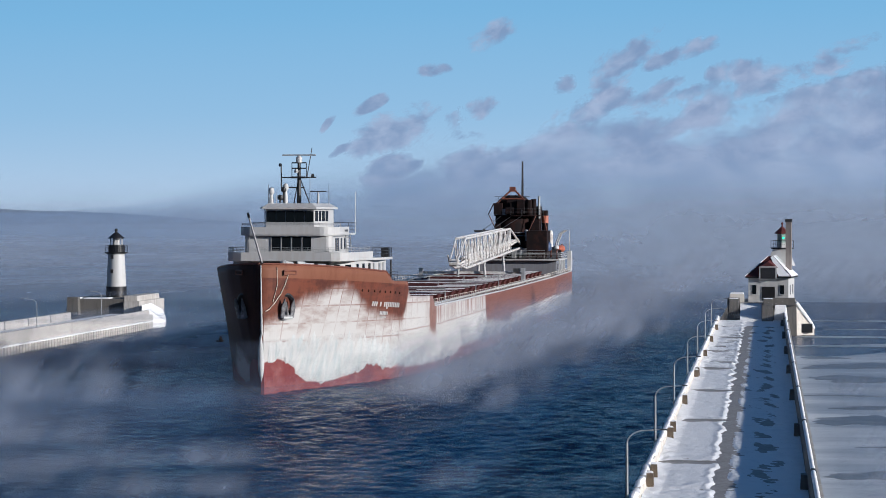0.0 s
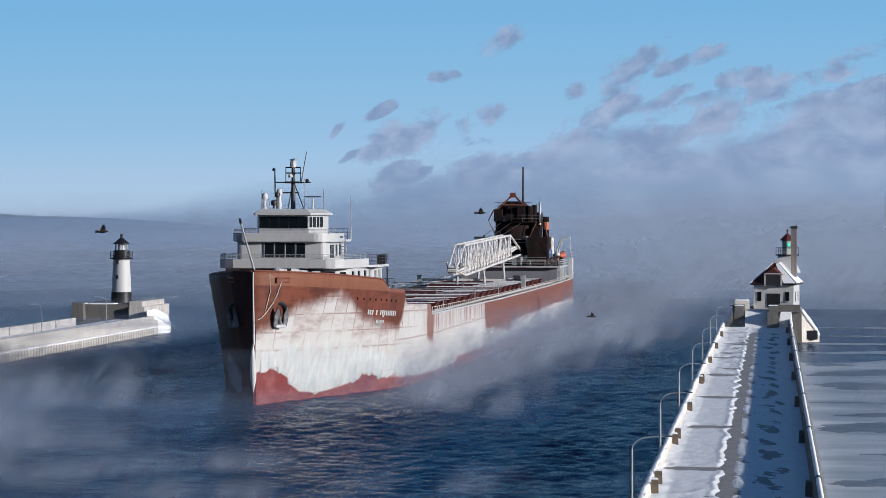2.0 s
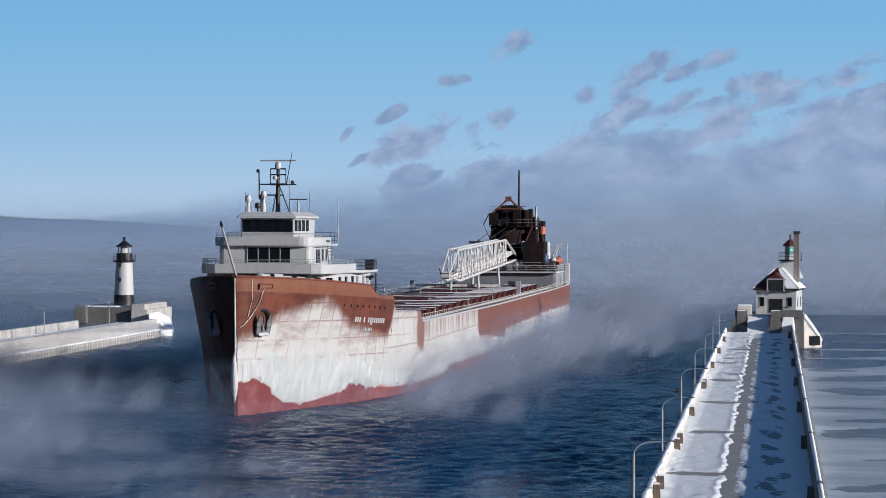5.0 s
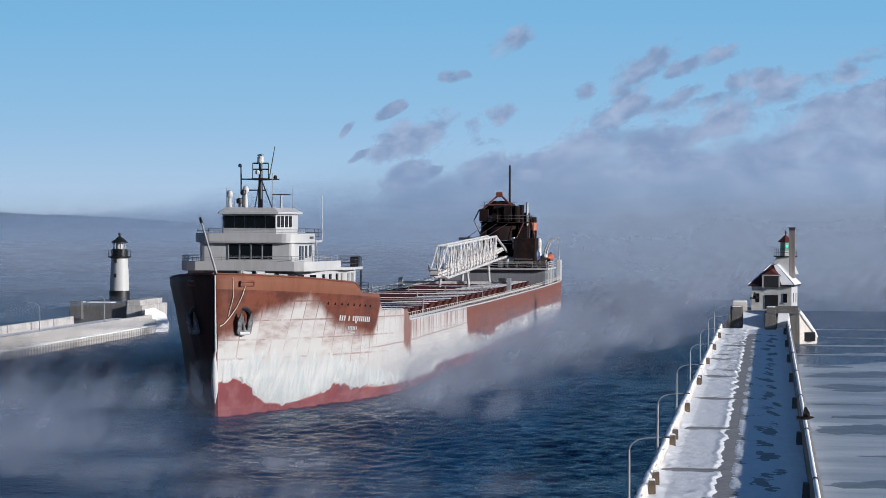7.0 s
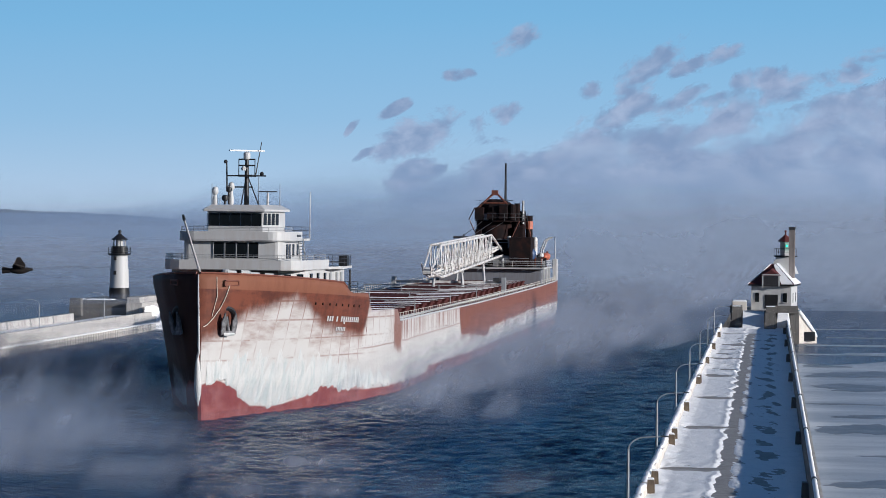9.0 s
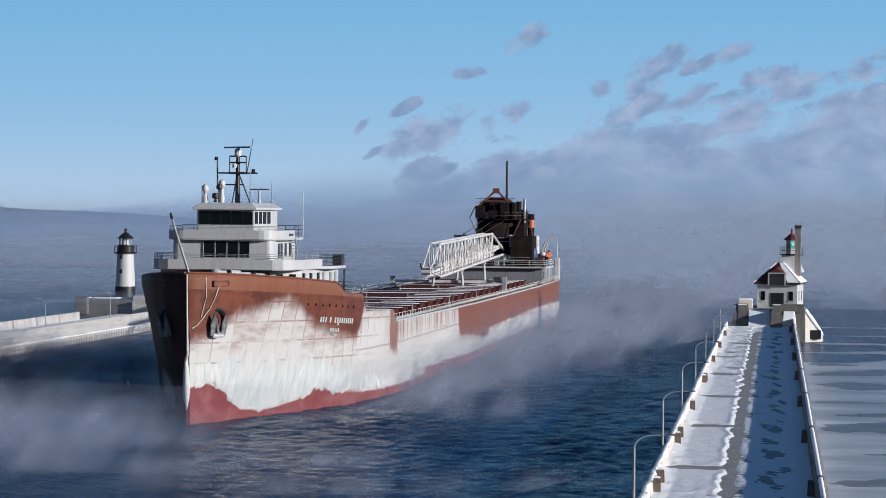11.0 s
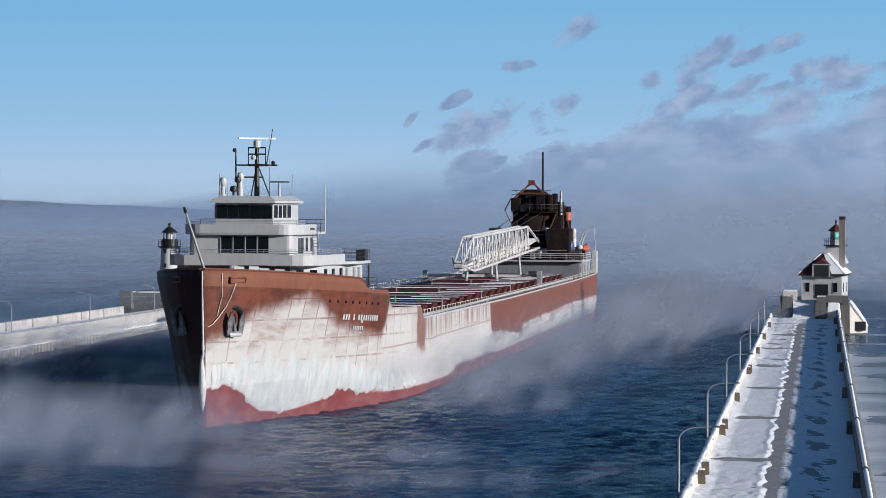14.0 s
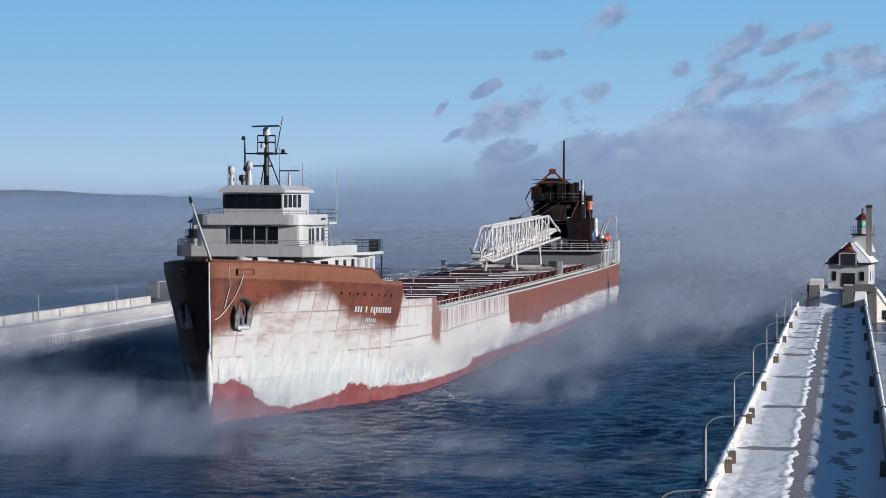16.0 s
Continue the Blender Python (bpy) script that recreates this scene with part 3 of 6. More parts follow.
def build_south_pier():
    pier = thing("pier_south", (0, 0, 0), "long concrete pier with low walls and a snow-covered walkway", "pier", kind="structure")
    bm = bmesh.new()
    block(bm, -7.3, 3.3, 60, 424, -5, DECK - 0.25)
    part("core", bm, M_CONCRETE, pier)
    # deck slabs with open joints
    y = 69.0
    slab = mesh_of("slab", block(bmesh.new(), -7.2, 2.55, 0.04, 34.96, -0.25, 0), M_SLAB)
    while y < 380:
        ob = new("slab", slab)
        ob.parent, ob.location = pier, (0, y, DECK)
        y += 35.0
    # channel wall: a low parapet, brown posts on its inner side, drifted snow along its top
    wall = mesh_of("channel_wall", block(bmesh.new(), -7.45, -6.95, 0.03, 8.72, 0, 0.62, (0.08, 0.01)), M_FROSTED)
    rng = random.Random(17)
    y = 96.0
    while y < 398:
        w = new("channel_wall", wall)
        w.parent, w.location = pier, (0, y, DECK)
        n = 15
        bm, rows = bmesh.new(), []
        for k in range(n):
            t, gap = k / (n - 1), rng.random() < 0.22
            h = 0.02 if k in (0, n - 1) or gap else rng.uniform(0.1, 0.3)
            c, half = -7.2 + rng.uniform(-0.05, 0.05), 0.05 if gap else rng.uniform(0.17, 0.26)
            rows.append([bm.verts.new((c + half * px, 0.1 + 8.5 * t, 0.6 + h * pz)) for px, pz in ((-1, 0), (-0.8, 0.7), (-0.2, 1), (0.45, 0.9), (1, 0))])
        for p, q in zip(rows, rows[1:]):
            for k in range(4):
                bm.faces.new((p[k], p[k + 1], q[k + 1], q[k]))
            bm.faces.new((p[4], p[0], q[0], q[4]))
        bm.faces.new(rows[0]), bm.faces.new(rows[-1])
        o = part("drifted_snow", bm, M_SNOW, pier, "", True)
        o.location = (0, y, DECK)
        y += 8.75
    post = mesh_of("wall_post", block(bmesh.new(), -7.0, -6.55, -0.3, 0.3, 0, 0.9, (0.03, 0.03)), M_POST)
    cap = mesh_of("post_cap", block(bmesh.new(), -6.98, -6.57, -0.28, 0.28, 0.88, 0.98, (0.1, 0.1)), M_SNOW)
    for y in (122.5, 157, 162.5, 190.5, 196, 224.5, 261, 265, 299, 333, 367):
        for name, me in (("wall_post", post), ("post_cap", cap)):
            w = new(name, me)
            w.parent, w.location = pier, (0, y, DECK)
    # lake wall, higher, with a rounded icy cope
    bm = bmesh.new()
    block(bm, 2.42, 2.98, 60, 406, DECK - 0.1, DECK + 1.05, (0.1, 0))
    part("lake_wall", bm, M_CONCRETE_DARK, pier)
    bm = bmesh.new()
    rod(bm, (2.7, 60, DECK + 1.08), (2.7, 406, DECK + 1.08), 0.15, 0.15, 12)
    part("icy_cope", bm, M_SNOW, pier, "rounded cope under white ice", smooth=True)
    sleeve = mesh_of("cope_sleeve", rod(bmesh.new(), (2.7, -0.35, 1.08), (2.7, 0.35, 1.08), 0.2, 0.2, 10), M_DARKSTEEL)
    stub = mesh_of("wall_stub", block(bmesh.new(), 1.95, 2.4, -0.5, 0.5, 0, 0.95, (0.04, 0.04)), M_CONCRETE_DARK)
    y = 119.0
    while y < 400:
        w = new("wall_stub", stub)
        w.parent, w.location = pier, (0, y, DECK)
        w = new("cope_sleeve", sleeve)
        w.parent, w.location = pier, (0, y, DECK)
        y += 37.6
    # snow on the walkway
    xs, ys = np.linspace(-6.95, 2.4, 110), np.concatenate([np.linspace(100, 240, 640), np.linspace(240.3, 404, 480)])

    def snow(X, Y):
        joint = np.abs(((Y - 69.0) / 35.0 + 0.5) % 1.0 - 0.5) * 35.0 + 1.0 * wave(X, Y, 19, 5)
        ragged = wave(X, Y * 0.6, 11, 2.4)
        rough = np.clip((Y - 255) / 30, 0, 1) + np.clip((165 - Y) / 12, 0, 1)
        edge_x = -3.15 + 0.3 * wave(X * 0.05, Y, 23, 9.0) + 0.1 * wave(X * 0.05, Y, 24, 7.0)
        lit = 0.2 + 0.04 * ragged + 0.05 * wave(X, Y * 0.5, 77, 1.3) * 0.5 - 0.5 * np.exp(-(joint / 1.5) ** 2)
        lit = lit + 0.16 * np.exp(-(((Y - 69.0 - 2.2) / 35.0 + 0.5) % 1.0 - 0.5) ** 2 * 900) * ragged
        lit = lit + rough * (0.36 * wave(X * 0.55, Y * 0.6, 57, 3.6) - 0.06)
        inside = np.clip((edge_x - X) / 0.22, -0.3, 1)
        lit = lit * np.where(inside > 0, inside, 0) + np.where(inside < 0, inside * 0.25, 0)
        lit = lit + 0.14 * np.exp(-((X - edge_x + 0.3) / 0.2) ** 2) * (0.7 + 0.5 * wave(X, Y, 61, 1.5))
        lit = lit + 0.1 * np.clip(wave(X * 0.8, Y * 0.5, 91, 2.2) - 0.35, 0, 1) * np.clip((X - edge_x) / 0.3, 0, 1)
        slant = Y * 0.32 + X * 0.9
        shade = 0.15 + 0.17 * wave(X * 0.7 - Y * 0.1, slant, 3, 3.6) + 0.06 * wave(X * 0.6, Y * 0.8, 31, 1.3)
        shade = shade - 0.17 * np.exp(-((X - 0.1 - 0.5 * wave(X * 0, Y, 8, 17)) / 0.75) ** 2) - 0.14 * np.exp(-((X + 2.2) / 0.45) ** 2)
        shade = shade + 0.1 * np.clip((X - 1.0) / 0.5, 0, 1)
        k = np.clip((X + 2.5) / 0.35, 0, 1)
        bank = 0.5 * np.clip(1 - (X + 6.95) / 0.9, 0, 1) * (0.7 + 0.6 * ragged)
        return DECK + 0.35 * ((1 - k) * lit + k * shade + bank)
    ob = new("snow_cover", grid_mesh("snow_cover", xs, ys, snow, M_SNOW))
    tagged(ob, "trodden uneven snow lying on the pier walkway", "snow", kind="stuff")
    for k in range(8):
        lamp_post((-7.55, 146 + 37.4 * k - 37.4, DECK - 0.35), 1, "street lamps along the south pier")


def build_south_light():
    """The light's raised block at the pier's end, with the fog-signal house and its short tower."""
    b = thing("pier_head_south", (0, 0, 0), "raised concrete pier head with flared parapets under the lighthouse", "pier head", kind="structure")
    bm = bmesh.new()
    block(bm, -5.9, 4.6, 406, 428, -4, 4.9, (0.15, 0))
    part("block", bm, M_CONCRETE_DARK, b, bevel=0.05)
    for x0, x1 in ((-5.9, -4.0), (0.8, 4.3)):
        bm = bmesh.new()
        block(bm, x0, x1, 405.2, 406.4, 4.6, 5.75, (0.05, 0.05))
        part("parapet", bm, M_CONCRETE_DARK, b, bevel=0.03)
    for x in (-4.9, 0.2):
        bm = bmesh.new()
        prism(bm, [(x - 0.95, 404.2), (x + 0.95, 404.2), (x + 0.95, 405.9), (x - 0.95, 405.9)], DECK, DECK + 1.1)
        block(bm, x - 0.75, x + 0.75, 404.5, 406, DECK + 1.1, 5.6, (0.1, 0.1))
        part("pylon", bm, M_CONCRETE_DARK, b, bevel=0.04)
        bm = bmesh.new()
        block(bm, x - 0.72, x + 0.72, 404.5, 406, 5.6, 5.72, (0.1, 0.1))
        part("snow_cap", bm, M_SNOW, b, bevel=0.04)
    bm = bmesh.new()
    q = [(-3.95, 400.5, DECK), (-0.75, 400.5, DECK), (-0.75, 406.2, 4.95), (-3.95, 406.2, 4.95)]
    hi = [bm.verts.new(p) for p in q]
    lo = [bm.verts.new((x, y, DECK - 0.2)) for x, y, z in q]
    bm.faces.new(hi), bm.faces.new(lo[::-1])
    for i in range(4):
        bm.faces.new((lo[i], lo[(i + 1) % 4], hi[(i + 1) % 4], hi[i]))
    # Block added beside the ramp so that its shadow falls on the snow.
    part("stair_wall", block(bmesh.new(), -0.72, 0.95, 400.7, 404.4, DECK, 4.75, (0.05, 0.05)), M_CONCRETE_DARK, b, bevel=0.04)
    part("drifted_ramp", bm, M_SNOW, b, "snow drifted over the steps")
    bm = bmesh.new()      # splayed skirt beside the ramp
    f = [bm.verts.new(p) for p in ((-7.0, 403, DECK), (-5.8, 403, DECK), (-5.8, 403, 4.6), (-7.0, 406.4, DECK), (-5.8, 406.4, DECK), (-5.8, 406.4, 4.6))]
    for k in ((0, 1, 2), (5, 4, 3), (0, 2, 5, 3), (1, 4, 5, 2), (0, 3, 4, 1)):
        bm.faces.new([f[i] for i in k])
    part("skirt", bm, M_CONCRETE_DARK, b)
    part("store_box", block(bmesh.new(), -5.6, -3.4, 409, 412, 4.9, 6.2), M_FROSTED, b, "pale concrete box on the pier head", bevel=0.05)
    part("snow_cap", block(bmesh.new(), -5.6, -3.4, 409, 412, 6.2, 6.4, (0.15, 0.15)), M_SNOW, b, bevel=0.05)
    part("drifted_snow", block(bmesh.new(), 0.95, 3.2, 404.6, 405.3, DECK, 4.7, (0.3, 0.2)), M_SNOW, b, "snow plastered on the wall", bevel=0.1)
    bm = bmesh.new()      # snow on the ridge of the buttress
    path_rod(bm, [(4.45, 408, 4.95), (5.6, 408.8, 3.35), (6.7, 409.7, 1.75), (7.2, 410.1, 1.0)], [0.28, 0.34, 0.3, 0.16], 8)
    part("ridge_snow", bm, M_SNOW, b, "bright snow along the sloping edge", True)
    # flared buttress on the lake side, with a drain opening
    bm = bmesh.new()
    pts = [(4.4, 408, 4.9), (4.4, 428, 4.9), (7.2, 428, 0.9), (7.2, 410, 0.9)]
    hi = [bm.verts.new(p) for p in pts]
    lo = [bm.verts.new((x, y, -3)) for x, y, z in pts]
    bm.faces.new(hi), bm.faces.new(lo[::-1])
    for i in range(4):
        bm.faces.new((lo[i], lo[(i + 1) % 4], hi[(i + 1) % 4], hi[i]))
    part("buttress", bm, M_FROSTED, b)
    # Solid block: the dark inside of the opening is put into its black colour.
    bm = bmesh.new()
    block(bm, 4.7, 6.9, 408.6, 409.7, 0.4, 1.75)
    part("drain_opening", bm, M_BLACK, b)

    h = thing("lighthouse", (0.75, 415.5, 4.75, 0, 0, -7), "white brick fog-signal house with red hipped roof and short light tower", "lighthouse", "lights on the pier heads")
    bm = bmesh.new()
    block(bm, -3.05, 3.05, -4, 4, 0, 3.85)
    part("wall", bm, M_TOWER, h)
    bm = bmesh.new()
    block(bm, -3.5, 3.5, -4.5, 4.5, 3.82, 4.05)
    part("eaves", bm, M_BLACK, h, "dark eaves board")
    bm = bmesh.new()
    block(bm, -3.5, 3.5, -4.5, 4.5, 4.05, 7.1, (3.1, 2.6))
    part("roof", bm, M_RED, h, "red hipped roof")
    bm = bmesh.new()      # snow on the sunny slope
    q = [(3.52, -4.4, 4.09), (3.52, 4.5, 4.09), (0.45, 1.95, 7.15), (0.45, -1.85, 7.15)]
    f = [bm.verts.new(p) for p in q] + [bm.verts.new((x + 0.06, y, z + 0.09)) for x, y, z in q]
    for k in ((0, 1, 2, 3), (7, 6, 5, 4), (0, 4, 5, 1), (1, 5, 6, 2), (2, 6, 7, 3), (3, 7, 4, 0)):
        bm.faces.new([f[i] for i in k])
    part("roof_snow", bm, M_SNOW, h, "snow on the roof slope")
    bm = bmesh.new()      # patchy snow on the front slope and along the hip
    q = [(1.6, -4.52, 4.08), (3.4, -4.52, 4.08), (0.42, -1.95, 7.1), (0.1, -2.1, 6.95)]
    f = [bm.verts.new(p) for p in q] + [bm.verts.new((x, y - 0.06, z + 0.07)) for x, y, z in q]
    for k in ((0, 1, 2, 3), (7, 6, 5, 4), (0, 4, 5, 1), (1, 5, 6, 2), (2, 6, 7, 3), (3, 7, 4, 0)):
        bm.faces.new([f[i] for i in k])
    part("roof_snow", bm, M_SNOW, h, "snow on the roof slope")
    part("hip_snow", path_rod(bmesh.new(), [(-3.5, -4.5, 4.12), (-2.3, -3.6, 5.2), (-0.4, -1.95, 7.1)], 0.06, 6), M_SNOW, h)
    bm = bmesh.new()      # front dormer
    block(bm, -1.15, 1.15, -4.62, -1.5, 3.75, 5.5)
    part("dormer", bm, M_DARKSTEEL, h, "dark louvred dormer")
    for k in range(6):
        bm = bmesh.new()
        block(bm, -1.05, 1.05, -4.72, -4.6, 3.9 + 0.26 * k, 4.05 + 0.26 * k)
        part("louvre", bm, M_DARKSTEEL, h)
    bm = bmesh.new()
    f = [bm.verts.new(p) for p in ((-1.4, -4.8, 5.4), (1.4, -4.8, 5.4), (0, -4.4, 6.35), (-1.4, -1.5, 5.4), (1.4, -1.5, 5.4), (0, -1.5, 6.7))]
    for k in ((0, 1, 2), (5, 4, 3), (0, 2, 5, 3), (1, 4, 5, 2), (0, 3, 4, 1)):
        bm.faces.new([f[i] for i in k])
    part("dormer_roof", bm, M_RED, h, "red dormer gable")
    part("dormer_trim", block(bmesh.new(), -1.35, 1.35, -4.78, -4.6, 5.4, 5.62), M_TOWER, h)
    for x in (-1.25, 1.25):
        part("dormer_trim", block(bmesh.new(), x - 0.1, x + 0.1, -4.74, -4.6, 3.7, 5.4), M_TOWER, h)
    bm = bmesh.new()
    block(bm, -1.0, 1.0, -4.08, -3.95, 0.4, 2.5)
    part("door", bm, M_BLACK, h, "black double door")
    for x in (-2.15, 2.1):
        w = part("window", block(bmesh.new(), x - 0.3, x + 0.3, -4.09, -3.95, 1.35, 2.75), M_GLASS, h)
        part("sill", block(bmesh.new(), x - 0.4, x + 0.4, -4.16, -3.95, 1.24, 1.35), M_TOWER, w)
    for y in (-1.8, 1.8):
        w = part("window", block(bmesh.new(), 3.0, 3.1, y - 0.3, y + 0.3, 1.35, 2.75), M_GLASS, h)
        part("sill", block(bmesh.new(), 3.0, 3.2, y - 0.4, y + 0.4, 1.24, 1.35), M_TOWER, w)
    # tower
    tx, ty = 1.25, 3.2
    t = part("tower", block(bmesh.new(), tx - 1.35, tx + 1.35, ty - 1.35, ty + 1.35, 3.9, 8.2, (0.1, 0.1)), M_TOWER, h)
    part("tower_skirt", block(bmesh.new(), tx - 2.3, tx + 1.9, ty - 2.2, ty + 1.5, 5.6, 8.1, (1.0, 0.9)), M_TOWER, t)
    part("watch_room", turned(bmesh.new(), [(1.15, 7.3), (1.15, 8.35)], tx, ty, 8), M_DARKSTEEL, t)
    part("gallery", turned(bmesh.new(), [(1.75, 8.2), (1.85, 8.4), (1.7, 8.42)], tx, ty, 8), M_BLACK, t)
    bm = bmesh.new()
    for i in range(8):
        a_ = i * 0.7854
        b_ = a_ + 0.7854
        p, q = ((tx + 1.75 * math.cos(k), ty + 1.75 * math.sin(k)) for k in (a_, b_))
        rod(bm, (*p, 8.4), (*p, 9.5), 0.04, 0.04, 5)
        for z in (8.95, 9.5):
            rod(bm, (*p, z), (*q, z), 0.03, 0.03, 5)
    part("gallery_rail", bm, M_BLACK, t)
    lan = part("lantern", turned(bmesh.new(), [(0.85, 8.4), (0.85, 9.2)], tx, ty, 8), M_TOWER, h)
    for i in range(8):
        a_ = i * 0.7854 + 0.39
        bm = bmesh.new()
        block(bm, -0.3, 0.3, 0.76, 0.8, 9.2, 10.6)
        o = part("pane", bm, M_LANTERN, lan)
        o.matrix_basis = pose(tx, ty, 0, 0, 0, math.degrees(a_))
    part("roof_cone", turned(bmesh.new(), [(1.2, 10.55), (1.15, 10.7), (0.25, 11.55), (0.12, 11.6), (0.12, 12.0), (0.2, 12.15), (0.05, 12.35)], tx, ty, 8), M_RED, lan, "red lantern roof")
    part("beacon", turned(bmesh.new(), [(0.1, 9.75), (0.17, 9.9), (0.1, 10.05)], tx + 0.3, ty - 0.92, 10), glow_material("green_light", (0.1, 1.0, 0.45), 2.0), lan, "lit green navigation light")
    part("chimney", block(bmesh.new(), 2.2, 3.08, -0.4, 0.4, 5.0, 12.4), M_CHIMNEY, h, "tall grey chimney shaft")
    part("chimney_cap", block(bmesh.new(), 2.13, 3.15, -0.47, 0.47, 12.4, 12.85), M_DARKSTEEL, h)


def build_north_pier():
    pier = thing("pier_north", (0, 0, 0), "long concrete pier with frosted steel piling along the canal", "pier", kind="structure")
    part("core", block(bmesh.new(), -105.6, -98.3, 120, 424, -5, 2.15), M_CONCRETE, pier)
    part("piling_backing", block(bmesh.new(), -98.45, -98.1, 120, 420, -4, 1.15), M_PILE, pier)
    rib = mesh_of("sheet_pile", block(bmesh.new(), -98.15, -97.75, 0, 0.75, -3, 1.1), M_PILE)
    k, y = 0, 300.0
    while y < 418 and k < 300:
        w = new("sheet_pile", rib)
        w.parent, w.location = pier, (0, y, 0)
        y, k = y + 1.45, k + 1
    part("ledge", block(bmesh.new(), -98.5, -97.65, 120, 421, 1.1, 1.3), M_SNOW, pier, "snow on the wale")
    wall = mesh_of("channel_wall", block(bmesh.new(), -98.75, -98.2, 0.04, 11.9, 0, 0.85, (0.06, 0)), M_CONCRETE)
    rear = mesh_of("rear_wall", block(bmesh.new(), -105.4, -104.7, 0.6, 11.9, 0, 1.35, (0.06, 0)), M_CONCRETE)
    y = 252.0
    while y < 412:
        w = new("channel_wall", wall)
        w.parent, w.location = pier, (0, y, 2.1)
        if y < 396:
            w = new("rear_wall", rear)
            w.parent, w.location = pier, (0, y, 2.1)
        y += 12.0
    part("snow_strip", block(bmesh.new(), -104.7, -98.8, 200, 420, 2.12, 2.3), M_SNOW, pier, "snow on the walkway")
    for k in range(4):
        lamp_post((-99.4, 393.5 - 36 * k, 2.1), -1, "street lamps along the north pier")


def build_north_light():
    b = thing("pier_head_north", (0, 0, 0), "raised concrete pier head with a sloping snowy nose", "pier head", kind="structure")
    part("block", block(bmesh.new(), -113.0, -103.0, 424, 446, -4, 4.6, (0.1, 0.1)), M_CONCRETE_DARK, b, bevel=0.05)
    part("pillar", block(bmesh.new(), -112.6, -110.6, 422.6, 424.2, 2, 4.9, (0.1, 0.1)), M_CONCRETE_DARK, b, bevel=0.05)
    part("parapet", block(bmesh.new(), -103.4, -101.2, 424, 440, 4.2, 5.1, (0.05, 0.05)), M_CONCRETE, b, bevel=0.03)
    part("end_wall", block(bmesh.new(), -103.2, -100.6, 423, 441, -2, 4.25), M_CONCRETE, b, bevel=0.03)
    bm = bmesh.new()
    pts = [(-99.7, 421, 3.7), (-101.5, 441, 3.7), (-99.6, 438, 1.0), (-96.9, 425, 1.0)]
    hi = [bm.verts.new(p) for p in pts]
    lo = [bm.verts.new((x, y, -3)) for x, y, z in pts]
    bm.faces.new(hi), bm.faces.new(lo[::-1])
    for i in range(4):
        bm.faces.new((lo[i], lo[(i + 1) % 4], hi[(i + 1) % 4], hi[i]))
    part("nose", bm, M_SNOW, b, "iced sloping nose")
    for x0, x1 in ((-112.1, -110.9), (-110.2, -105.9)):
        part("snow_cap", block(bmesh.new(), x0, x1, 424.2, 427, 4.55, 4.75, (0.1, 0.1)), M_SNOW, b, bevel=0.04)

    h = thing("lighthouse", (-107.1, 434, 4.6), "white cylindrical lighthouse with black base, gallery and lantern roof", "lighthouse", "lights on the pier heads")
    part("base", turned(bmesh.new(), [(1.72, -0.3), (1.68, 1.75)]), M_BLACK, h, "black-painted base", True)
    part("shaft", turned(bmesh.new(), [(1.62, 1.75), (1.5, 4.5), (1.36, 7.0), (1.48, 7.15)]), M_TOWER, h, "white-painted shaft", True)
    part("gallery", turned(bmesh.new(), [(1.4, 7.1), (1.85, 7.25), (1.95, 7.45), (1.45, 7.47)], n=16), M_BLACK, h)
    part("watch_room", turned(bmesh.new(), [(1.28, 7.45), (1.25, 8.6), (1.35, 8.65)], n=12), M_BLACK, h)
    bm = bmesh.new()
    for i in range(12):
        a_, b_ = i * 0.5236, (i + 1) * 0.5236
        p, q = ((1.88 * math.cos(k), 1.88 * math.sin(k)) for k in (a_, b_))
        rod(bm, (*p, 7.45), (*p, 8.5), 0.04, 0.04, 5)
        for z in (7.8, 8.15, 8.5):
            rod(bm, (*p, z), (*q, z), 0.03, 0.03, 5)
    part("gallery_rail", bm, M_BLACK, h)
    lan = part("lantern", turned(bmesh.new(), [(0.62, 8.6), (0.62, 9.7)], n=12), M_TOWER, h, "pale lantern with a lens")
    for i in range(8):
        bm = bmesh.new()
        rod(bm, (1.02 * math.cos(i * 0.7854), 1.02 * math.sin(i * 0.7854), 8.6), (1.02 * math.cos(i * 0.7854), 1.02 * math.sin(i * 0.7854), 9.75), 0.05)
        part("astragal", bm, M_TOWER, lan)
    part("lantern_roof", turned(bmesh.new(), [(1.4, 9.68), (1.36, 9.8), (0.32, 10.65), (0.2, 10.7), (0.2, 10.9), (0.3, 11.0), (0.26, 11.2), (0.1, 11.35)], n=16), M_BLACK, lan, "black conical roof")
    for z in (3.95, 6.35):
        part("window", block(bmesh.new(), -0.6, -0.15, -1.62, -1.2, z, z + 0.65), M_BLACK, h)


# ---- the ship: x to port, y aft from the stem, z up from the water ----
U_STATIONS = (0, 1.5, 5, 10, 15, 20, 25, 30, 36, 42, 50, 236, 244, 250, 253)
B_TOP = (0.22, 2.45, 4.5, 6.4, 7.8, 8.9, 9.75, 10.4, 10.9, 11.2, 11.4, 11.4, 11.1, 10.2, 9.0)
B_WATER = (0.16, 0.55, 1.6, 3.1, 4.9, 6.6, 8.1, 9.3, 10.3, 11.0, 11.4, 11.4, 10.2, 6.0, 1.5)
RAIL_U = (0, 12, 22.8, 23.8, 25.0, 26.2, 31.4, 32.0, 32.6, 33.6, 46.2, 46.9, 47.8, 120, 200, 253)
RAIL_Z = (13.35, 12.75, 12.1, 11.75, 11.2, 10.97, 10.8, 10.5, 9.65, 9.05, 8.75, 8.3, 7.45, 7.15, 7.2, 7.5)


